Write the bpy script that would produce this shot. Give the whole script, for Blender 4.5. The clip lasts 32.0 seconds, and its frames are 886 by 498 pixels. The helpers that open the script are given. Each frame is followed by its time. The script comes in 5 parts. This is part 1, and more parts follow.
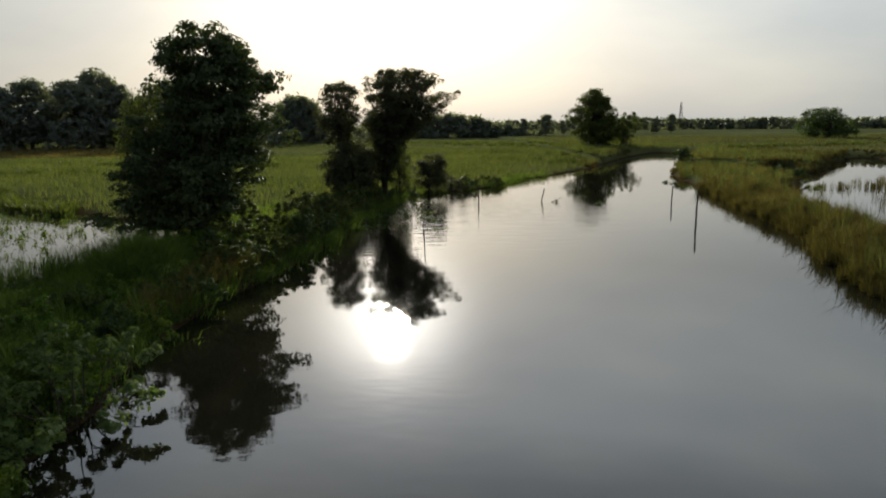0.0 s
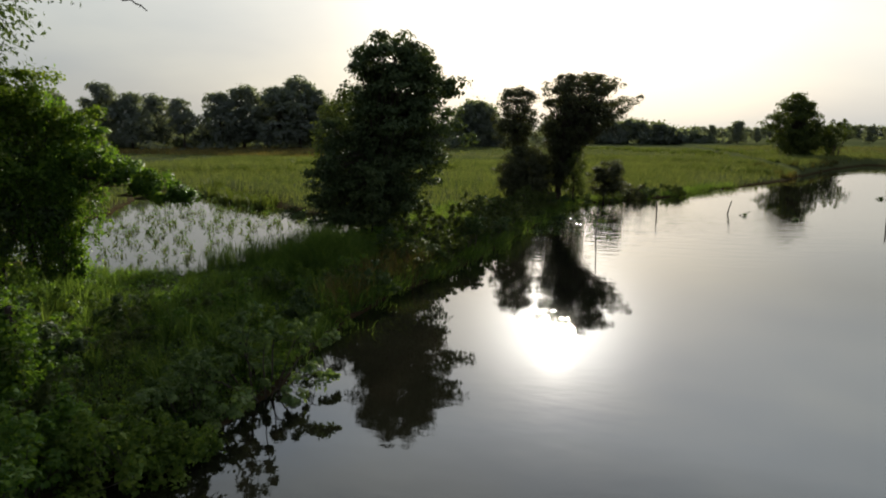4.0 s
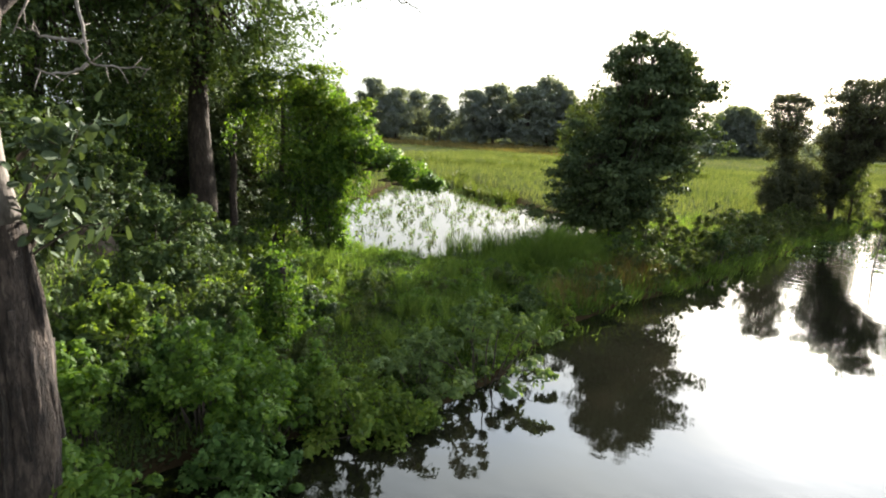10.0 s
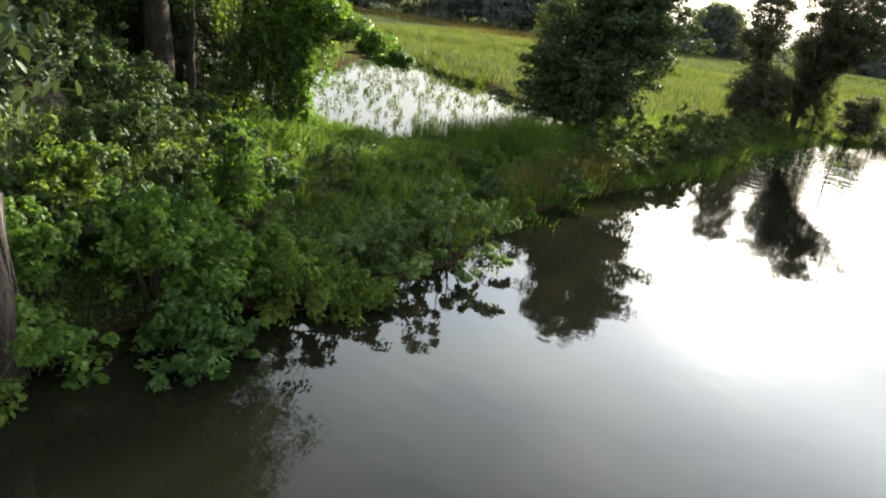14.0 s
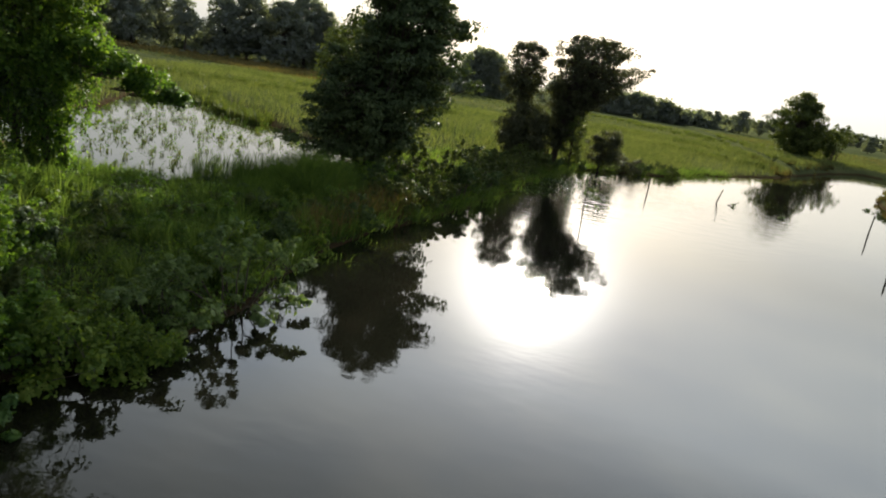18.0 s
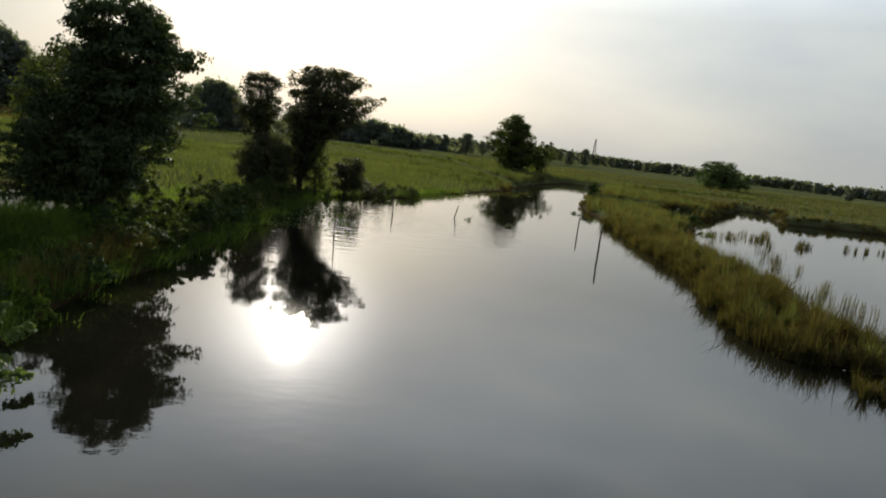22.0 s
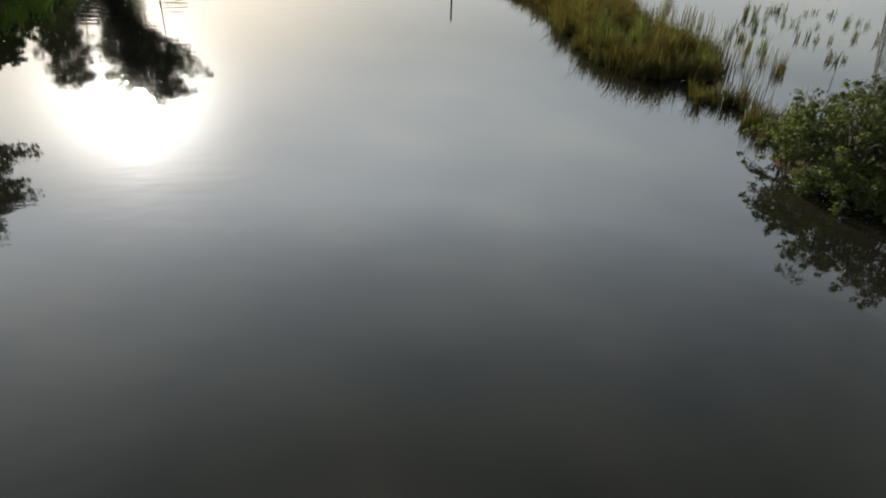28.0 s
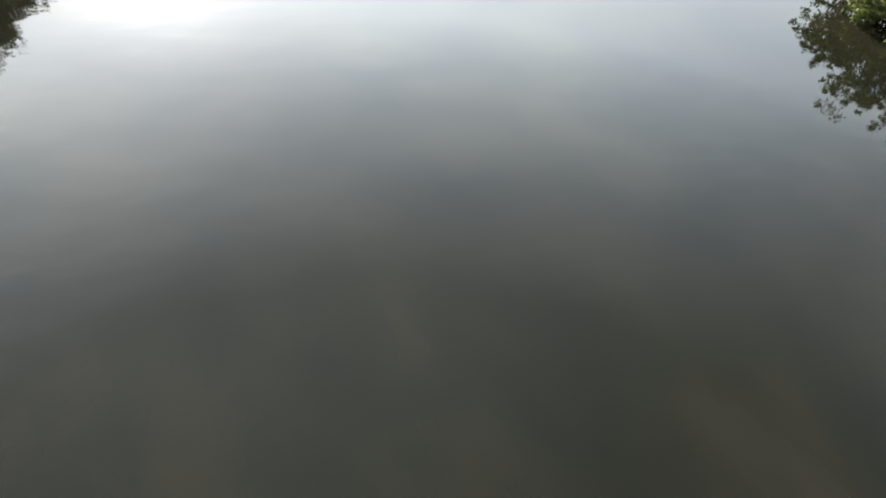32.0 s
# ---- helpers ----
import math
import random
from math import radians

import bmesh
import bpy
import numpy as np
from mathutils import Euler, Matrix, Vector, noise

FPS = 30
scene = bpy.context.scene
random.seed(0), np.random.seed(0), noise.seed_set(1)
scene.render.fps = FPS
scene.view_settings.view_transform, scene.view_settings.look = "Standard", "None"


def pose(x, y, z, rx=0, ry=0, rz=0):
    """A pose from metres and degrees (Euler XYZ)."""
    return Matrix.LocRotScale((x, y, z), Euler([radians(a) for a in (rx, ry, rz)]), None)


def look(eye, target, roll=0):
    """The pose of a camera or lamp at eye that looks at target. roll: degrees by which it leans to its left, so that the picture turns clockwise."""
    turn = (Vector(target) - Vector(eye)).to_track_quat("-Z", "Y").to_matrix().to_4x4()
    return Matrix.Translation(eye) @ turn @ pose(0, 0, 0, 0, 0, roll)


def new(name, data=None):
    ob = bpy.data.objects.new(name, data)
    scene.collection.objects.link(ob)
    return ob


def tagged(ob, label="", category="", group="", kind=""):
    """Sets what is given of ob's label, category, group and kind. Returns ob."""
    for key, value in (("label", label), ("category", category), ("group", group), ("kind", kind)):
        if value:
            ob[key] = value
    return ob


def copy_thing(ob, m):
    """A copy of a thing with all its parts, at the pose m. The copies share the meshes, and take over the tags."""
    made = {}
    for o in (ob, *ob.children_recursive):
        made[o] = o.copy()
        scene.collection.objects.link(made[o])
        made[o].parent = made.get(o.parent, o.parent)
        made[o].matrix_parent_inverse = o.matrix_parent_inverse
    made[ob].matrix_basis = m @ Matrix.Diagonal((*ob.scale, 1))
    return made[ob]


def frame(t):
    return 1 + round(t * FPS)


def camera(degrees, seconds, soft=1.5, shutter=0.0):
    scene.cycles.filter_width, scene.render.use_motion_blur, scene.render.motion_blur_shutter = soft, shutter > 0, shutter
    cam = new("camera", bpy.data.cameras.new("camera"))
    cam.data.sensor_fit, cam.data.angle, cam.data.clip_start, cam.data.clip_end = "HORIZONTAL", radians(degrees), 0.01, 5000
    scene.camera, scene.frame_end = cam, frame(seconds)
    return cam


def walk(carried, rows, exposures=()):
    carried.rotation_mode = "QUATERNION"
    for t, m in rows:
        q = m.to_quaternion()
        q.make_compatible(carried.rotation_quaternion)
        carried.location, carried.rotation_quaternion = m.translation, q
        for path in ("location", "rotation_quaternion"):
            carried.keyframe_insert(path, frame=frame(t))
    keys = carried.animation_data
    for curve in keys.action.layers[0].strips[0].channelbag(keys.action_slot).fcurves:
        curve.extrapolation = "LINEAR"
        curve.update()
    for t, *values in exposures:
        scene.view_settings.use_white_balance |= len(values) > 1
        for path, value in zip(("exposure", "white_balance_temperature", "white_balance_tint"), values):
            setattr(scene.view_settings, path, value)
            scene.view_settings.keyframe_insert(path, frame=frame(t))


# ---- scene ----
cam = camera(68.20, 32.0, 2.0)
PATH = [
    (0.0, pose(0.00, 0.00, 6.00, 79.32, 0.53, -0.00)),
    (0.5, pose(0.00, 0.00, 6.00, 79.74, 0.80, 1.85)),
    (1.0, pose(0.00, 0.00, 6.00, 80.01, 0.68, 3.77)),
    (1.5, pose(0.00, 0.00, 6.00, 80.04, 0.66, 5.19)),
    (2.0, pose(0.00, 0.00, 6.00, 80.55, 0.61, 7.34)),
    (2.5, pose(0.00, 0.00, 6.00, 80.25, 0.32, 9.37)),
    (3.0, pose(0.00, 0.00, 6.00, 79.53, -0.11, 11.03)),
    (3.5, pose(0.00, 0.00, 6.00, 79.62, -0.20, 13.26)),
    (5.5, pose(0.00, 0.00, 6.00, 78.97, -1.00, 19.88)),
    (6.0, pose(0.00, 0.00, 6.00, 78.09, -1.67, 21.85)),
    (6.5, pose(0.00, 0.00, 6.00, 78.02, -1.93, 22.77)),
    (7.0, pose(0.00, 0.00, 6.00, 78.40, -1.92, 25.18)),
    (7.5, pose(0.00, 0.00, 6.00, 76.98, -2.24, 27.35)),
    (8.0, pose(0.00, 0.00, 6.00, 76.68, -2.75, 29.51)),
    (8.5, pose(0.00, 0.00, 6.00, 77.66, -3.76, 30.28)),
    (9.0, pose(0.00, 0.00, 6.00, 78.38, -3.79, 31.97)),
    (9.5, pose(0.00, 0.00, 6.00, 78.31, -3.43, 34.32)),
    (10.0, pose(0.00, 0.00, 6.00, 79.16, -2.94, 36.16)),
    (10.5, pose(0.00, 0.00, 6.00, 79.57, -2.83, 37.04)),
    (11.0, pose(0.00, 0.00, 6.00, 79.78, -2.91, 38.59)),
    (11.5, pose(0.00, 0.00, 6.00, 79.04, -4.07, 36.82)),
    (12.0, pose(0.00, 0.00, 6.00, 77.66, -5.67, 34.41)),
    (12.5, pose(0.00, 0.00, 6.00, 74.85, -6.77, 33.87)),
    (13.0, pose(0.00, 0.00, 6.00, 73.11, -7.52, 34.04)),
    (13.5, pose(0.00, 0.00, 6.00, 71.59, -7.76, 34.33)),
    (15.5, pose(0.00, 0.00, 6.00, 62.41, -8.82, 29.94)),
    (16.0, pose(0.00, 0.00, 6.00, 65.43, -10.12, 26.08)),
    (16.5, pose(0.00, 0.00, 6.00, 68.49, -10.62, 23.01)),
    (17.0, pose(0.00, 0.00, 6.00, 71.11, -10.77, 19.98)),
    (17.5, pose(0.00, 0.00, 6.00, 73.02, -9.76, 17.43)),
    (18.0, pose(0.00, 0.00, 6.00, 74.95, -8.97, 15.69)),
    (18.5, pose(0.00, 0.00, 6.00, 77.36, -8.31, 13.13)),
    (19.0, pose(0.00, 0.00, 6.00, 78.52, -8.45, 11.27)),
    (19.5, pose(0.00, 0.00, 6.00, 80.63, -7.94, 7.63)),
    (20.0, pose(0.00, 0.00, 6.00, 81.73, -7.49, 6.32)),
    (20.5, pose(0.00, 0.00, 6.00, 81.67, -7.05, 3.48)),
    (21.0, pose(0.00, 0.00, 6.00, 81.38, -6.57, 0.61)),
    (21.5, pose(0.00, 0.00, 6.00, 80.17, -6.77, -3.17)),
    (22.0, pose(0.00, 0.00, 6.00, 80.57, -7.01, -6.71)),
    (22.5, pose(0.00, 0.00, 6.00, 80.31, -7.83, -10.57)),
    (23.0, pose(0.00, 0.00, 6.00, 80.38, -8.35, -14.10)),
    (23.5, pose(0.00, 0.00, 6.00, 80.54, -8.93, -16.77)),
    (24.0, pose(0.00, 0.00, 6.00, 80.93, -6.83, -18.97)),
    (24.5, pose(0.00, 0.00, 6.00, 81.93, -6.25, -22.50)),
    (26.5, pose(0.00, 0.00, 6.00, 73.48, -3.15, -23.08)),
    (27.0, pose(0.00, 0.00, 6.00, 68.67, -3.34, -21.96)),
    (27.5, pose(0.00, 0.00, 6.00, 63.31, -3.54, -20.51)),
    (28.0, pose(0.00, 0.00, 6.00, 60.34, -3.50, -19.99)),
    (28.5, pose(0.00, 0.00, 6.00, 58.21, -3.56, -19.28)),
    (29.0, pose(0.00, 0.00, 6.00, 56.04, -3.47, -18.66)),
    (29.5, pose(0.00, 0.00, 6.00, 53.96, -3.95, -18.29)),
    (30.0, pose(0.00, 0.00, 6.00, 52.34, -4.38, -18.13)),
    (32.0, pose(0.00, 0.00, 6.00, 44.98, -3.96, -17.23)),
]

EXPOSURES = [(0.0, 0.65), (3.0, 0.75), (6.0, 1.3), (8.0, 2.05), (9.0, 2.35), (11.0, 2.6), (13.0, 2.75), (15.5, 1.75), (17.0, 1.55), (18.0, 1.45), (19.0, 1.05), (20.0, 0.85), (24.5, 0.65), (26.5, 1.0), (28.0, 1.3), (30.0, 1.85), (31.0, 2.25), (32.0, 2.6)]
walk(cam, PATH, EXPOSURES)

# ---- sky, sun ----
SUN_EL, SUN_AZ = 17.2, -4.95          # degrees; azimuth from +y towards +x


def sun_way():
    e, a = radians(SUN_EL), radians(SUN_AZ)
    return Vector((math.cos(e) * math.sin(a), math.cos(e) * math.cos(a), math.sin(e)))


def make_world():
    w = bpy.data.worlds.new("hazy_sky")
    scene.world = w
    w.use_nodes = True
    nt = w.node_tree
    nt.nodes.clear()
    N = nt.nodes.new
    L = nt.links.new
    sky = N("ShaderNodeTexSky")
    sky.sky_type = "NISHITA"
    sky.sun_disc = False
    sky.sun_elevation, sky.sun_rotation = radians(SUN_EL), radians(SUN_AZ)
    sky.air_density, sky.dust_density, sky.ozone_density = 1.0, 4.0, 1.0
    co = N("ShaderNodeTexCoord")
    dot = N("ShaderNodeVectorMath"); dot.operation = "DOT_PRODUCT"
    dot.inputs[1].default_value = sun_way()
    L(co.outputs["Generated"], dot.inputs[0])
    pos = N("ShaderNodeMath"); pos.operation = "MAXIMUM"; pos.inputs[1].default_value = 0.0
    L(dot.outputs["Value"], pos.inputs[0])

    def power(n, k):
        p = N("ShaderNodeMath"); p.operation = "POWER"; p.inputs[1].default_value = n
        L(pos.outputs[0], p.inputs[0])
        m = N("ShaderNodeMath"); m.operation = "MULTIPLY"; m.inputs[1].default_value = k
        L(p.outputs[0], m.inputs[0])
        return m
    # the thin cloud veil: pale at the horizon, bluer and darker above
    sep = N("ShaderNodeSeparateXYZ"); L(co.outputs["Generated"], sep.inputs[0])
    ramp = N("ShaderNodeValToRGB")
    ramp.color_ramp.elements[0].position, ramp.color_ramp.elements[0].color = 0.0, HORIZON
    ramp.color_ramp.elements[1].position, ramp.color_ramp.elements[1].color = 0.74, ZENITH
    for p, c in ((0.2, LOWER), (0.43, UPPER)):
        ramp.color_ramp.elements.new(p).color = c
    L(sep.outputs["Z"], ramp.inputs[0])
    sq = N("ShaderNodeMapping"); sq.inputs["Scale"].default_value = (1.6, 1.6, 5.0)
    L(co.outputs["Generated"], sq.inputs[0])
    cl = N("ShaderNodeTexNoise"); cl.inputs["Scale"].default_value = 1.7; cl.inputs["Detail"].default_value = 5; cl.inputs["Roughness"].default_value = 0.5
    L(sq.outputs[0], cl.inputs[0])
    cr = N("ShaderNodeValToRGB")
    cr.color_ramp.elements[0].position, cr.color_ramp.elements[0].color = 0.30, (0.77, 0.815, 0.91, 1)
    cr.color_ramp.elements[1].position, cr.color_ramp.elements[1].color = 0.70, (1.14, 1.11, 1.08, 1)
    L(cl.outputs[0], cr.inputs[0])
    veil = N("ShaderNodeVectorMath"); veil.operation = "MULTIPLY"
    L(ramp.outputs[0], veil.inputs[0]); L(cr.outputs[0], veil.inputs[1])
    # the veil thins away from the sun
    side = N("ShaderNodeMapRange"); side.inputs[1].default_value, side.inputs[2].default_value, side.inputs[3].default_value, side.inputs[4].default_value = -0.2, 0.97, 0.54, 1.0
    L(dot.outputs["Value"], side.inputs[0])
    thin = N("ShaderNodeVectorMath"); thin.operation = "SCALE"
    L(veil.outputs[0], thin.inputs[0]); L(side.outputs[0], thin.inputs["Scale"])
    # a greyer bank of cloud low over the wood
    near = N("ShaderNodeVectorMath"); near.operation = "DOT_PRODUCT"
    near.inputs[1].default_value = Vector((-0.66, 0.70, 0.26)).normalized()
    L(co.outputs["Generated"], near.inputs[0])
    bank = N("ShaderNodeMapRange"); bank.inputs[1].default_value, bank.inputs[2].default_value, bank.inputs[3].default_value, bank.inputs[4].default_value = 0.80, 0.99, 1.0, 0.74
    L(near.outputs["Value"], bank.inputs[0])
    grey = N("ShaderNodeVectorMath"); grey.operation = "SCALE"
    L(thin.outputs[0], grey.inputs[0]); L(bank.outputs[0], grey.inputs["Scale"])
    # higher up the cloud is bright only on the sun's side
    high = N("ShaderNodeMapRange"); high.inputs[1].default_value, high.inputs[2].default_value = 0.24, 0.46
    L(sep.outputs["Z"], high.inputs[0])
    fade = N("ShaderNodeMapRange"); fade.inputs[1].default_value, fade.inputs[2].default_value, fade.inputs[3].default_value, fade.inputs[4].default_value = 0.50, 0.95, -0.62, 0.22
    L(dot.outputs["Value"], fade.inputs[0])
    lit = N("ShaderNodeMath"); lit.operation = "MULTIPLY_ADD"; lit.inputs[2].default_value = 1.0
    L(high.outputs[0], lit.inputs[0]); L(fade.outputs[0], lit.inputs[1])
    upper = N("ShaderNodeVectorMath"); upper.operation = "SCALE"
    L(grey.outputs[0], upper.inputs[0]); L(lit.outputs[0], upper.inputs["Scale"])
    veil = upper
    # light scattered forward round the veiled sun
    g = N("ShaderNodeMath"); g.operation = "ADD"
    L(power(*GLOW_WIDE).outputs[0], g.inputs[0]); L(power(*GLOW_NEAR).outputs[0], g.inputs[1])
    g2 = N("ShaderNodeMath"); g2.operation = "ADD"
    L(g.outputs[0], g2.inputs[0]); L(power(*GLOW_BROAD).outputs[0], g2.inputs[1])
    g = g2
    warm = N("ShaderNodeVectorMath"); warm.operation = "SCALE"; warm.inputs[0].default_value = (1.0, 0.96, 0.89)
    L(g.outputs[0], warm.inputs["Scale"])
    s1 = N("ShaderNodeVectorMath"); s1.operation = "ADD"
    L(veil.outputs[0], s1.inputs[0]); L(warm.outputs[0], s1.inputs[1])
    b1 = N("ShaderNodeBackground"); b1.inputs[1].default_value = SKY_STRENGTH
    L(sky.outputs[0], b1.inputs[0])
    b2 = N("ShaderNodeBackground"); b2.inputs[1].default_value = VEIL_STRENGTH
    L(s1.outputs[0], b2.inputs[0])
    add = N("ShaderNodeAddShader"); L(b1.outputs[0], add.inputs[0]); L(b2.outputs[0], add.inputs[1])
    out = N("ShaderNodeOutputWorld"); L(add.outputs[0], out.inputs[0])


HORIZON, LOWER, UPPER, ZENITH = (0.270, 0.284, 0.275, 1), (0.365, 0.394, 0.382, 1), (1.02, 1.13, 1.18, 1), (0.245, 0.275, 0.285, 1)
GLOW_BROAD, GLOW_WIDE, GLOW_NEAR = (4.0, 0.08), (34.0, 0.20), (260.0, 3.4)
SKY_STRENGTH, VEIL_STRENGTH = 0.009, 1.0
make_world()
sun = new("sun", bpy.data.lights.new("sun", "SUN"))
sun.data.energy, sun.data.angle, sun.data.color = 3.9, radians(3.2), (1.0, 0.92, 0.80)
sun.matrix_world = look(sun_way() * 50, (0, 0, 0))


# ---- materials ----
def node_mat(name):
    m = bpy.data.materials.new(name)
    m.use_nodes = True
    nt = m.node_tree
    return m, nt, nt.nodes["Principled BSDF"], nt.nodes.new, nt.links.new


def ramp_of(N, stops):
    r = N("ShaderNodeValToRGB")
    els = r.color_ramp.elements
    while len(els) < len(stops):
        els.new(0.5)
    for e, (p, c) in zip(els, stops):
        e.position, e.color = p, (*c, 1)
    return r


def mat_leaf(name, dark, mid, light, shine=0.35, rough=0.5, gloss=0.1):
    """Leaves: colour varied leaf by leaf and patch by patch, light shining through."""
    m, nt, p, N, L = node_mat(name)
    g = N("ShaderNodeNewGeometry")
    t = N("ShaderNodeTexCoord")
    n = N("ShaderNodeTexNoise"); n.inputs["Scale"].default_value = 0.55; n.inputs["Detail"].default_value = 3
    L(t.outputs["Object"], n.inputs[0])
    a = N("ShaderNodeMath"); a.operation = "MULTIPLY_ADD"; a.inputs[1].default_value = 0.55
    L(g.outputs["Random Per Island"], a.inputs[0])
    k = N("ShaderNodeMath"); k.operation = "MULTIPLY_ADD"; k.inputs[1].default_value = 0.9; k.inputs[2].default_value = -0.22
    w = N("ShaderNodeTexNoise"); w.inputs["Scale"].default_value = 0.07; w.inputs["Detail"].default_value = 4
    L(t.outputs["Object"], w.inputs[0])
    k2 = N("ShaderNodeMath"); k2.operation = "MULTIPLY_ADD"; k2.inputs[1].default_value = 0.9; k2.inputs[2].default_value = -0.45
    L(w.outputs[0], k2.inputs[0])
    k3 = N("ShaderNodeMath"); k3.operation = "ADD"
    L(n.outputs[0], k.inputs[0]); L(k.outputs[0], k3.inputs[0]); L(k2.outputs[0], k3.inputs[1]); L(k3.outputs[0], a.inputs[2])
    r = ramp_of(N, [(0.1, dark), (0.5, mid), (0.95, light)])
    L(a.outputs[0], r.inputs[0])
    L(r.outputs[0], p.inputs["Base Color"])
    p.inputs["Roughness"].default_value = rough + 0.15
    p.inputs["Specular IOR Level"].default_value = gloss
    tr = N("ShaderNodeBsdfTranslucent")
    br = N("ShaderNodeMixRGB"); br.blend_type = "MULTIPLY"; br.inputs[0].default_value = 1.0; br.inputs[2].default_value = (1.5, 1.5, 0.5, 1)
    L(r.outputs[0], br.inputs[1]); L(br.outputs[0], tr.inputs[0])
    mx = N("ShaderNodeMixShader"); mx.inputs[0].default_value = shine
    L(p.outputs[0], mx.inputs[1]); L(tr.outputs[0], mx.inputs[2])
    L(mx.outputs[0], nt.nodes["Material Output"].inputs[0])
    return m


def mat_solid(name, stops, scale=3.0, rough=0.8, bump=0.3, stretch=(1, 1, 1), metal=0.0, fine=9.0, crack=0.0):
    """Bark, wood, steel, earth: two scales of noise in colour, and relief."""
    m, nt, p, N, L = node_mat(name)
    t = N("ShaderNodeTexCoord")
    mp = N("ShaderNodeMapping"); mp.inputs["Scale"].default_value = stretch
    L(t.outputs["Object"], mp.inputs[0])
    n1 = N("ShaderNodeTexNoise"); n1.inputs["Scale"].default_value = scale; n1.inputs["Detail"].default_value = 6; n1.inputs["Roughness"].default_value = 0.6
    n2 = N("ShaderNodeTexNoise"); n2.inputs["Scale"].default_value = scale * fine; n2.inputs["Detail"].default_value = 4
    L(mp.outputs[0], n1.inputs[0]); L(mp.outputs[0], n2.inputs[0])
    a = N("ShaderNodeMath"); a.operation = "MULTIPLY_ADD"; a.inputs[1].default_value = 0.35; 
    L(n2.outputs[0], a.inputs[0])
    s = N("ShaderNodeMath"); s.operation = "MULTIPLY_ADD"; s.inputs[1].default_value = 1.3; s.inputs[2].default_value = -0.32
    L(n1.outputs[0], s.inputs[0]); L(s.outputs[0], a.inputs[2])
    if crack:                                        # deep furrows between plates
        v = N("ShaderNodeTexVoronoi"); v.feature = "DISTANCE_TO_EDGE"; v.inputs["Scale"].default_value = crack
        wv = N("ShaderNodeVectorMath"); wv.operation = "MULTIPLY_ADD"; wv.inputs[1].default_value = (0.8, 0.8, 0.8)
        L(n1.outputs["Color"], wv.inputs[0]); L(mp.outputs[0], wv.inputs[2]); L(wv.outputs[0], v.inputs[0])
        vr = N("ShaderNodeMapRange"); vr.inputs[1].default_value, vr.inputs[2].default_value, vr.inputs[3].default_value, vr.inputs[4].default_value = 0.0, 0.20, -0.20, 0.05
        L(v.outputs["Distance"], vr.inputs[0])
        a0, a = a, N("ShaderNodeMath"); a.operation = "ADD"
        L(a0.outputs[0], a.inputs[0]); L(vr.outputs[0], a.inputs[1])
    r = ramp_of(N, stops)
    L(a.outputs[0], r.inputs[0]); L(r.outputs[0], p.inputs["Base Color"])
    p.inputs["Roughness"].default_value, p.inputs["Metallic"].default_value = rough, metal
    b = N("ShaderNodeBump"); b.inputs["Strength"].default_value = bump; b.inputs["Distance"].default_value = 0.05
    L(a.outputs[0], b.inputs["Height"]); L(b.outputs[0], p.inputs["Normal"])
    return m


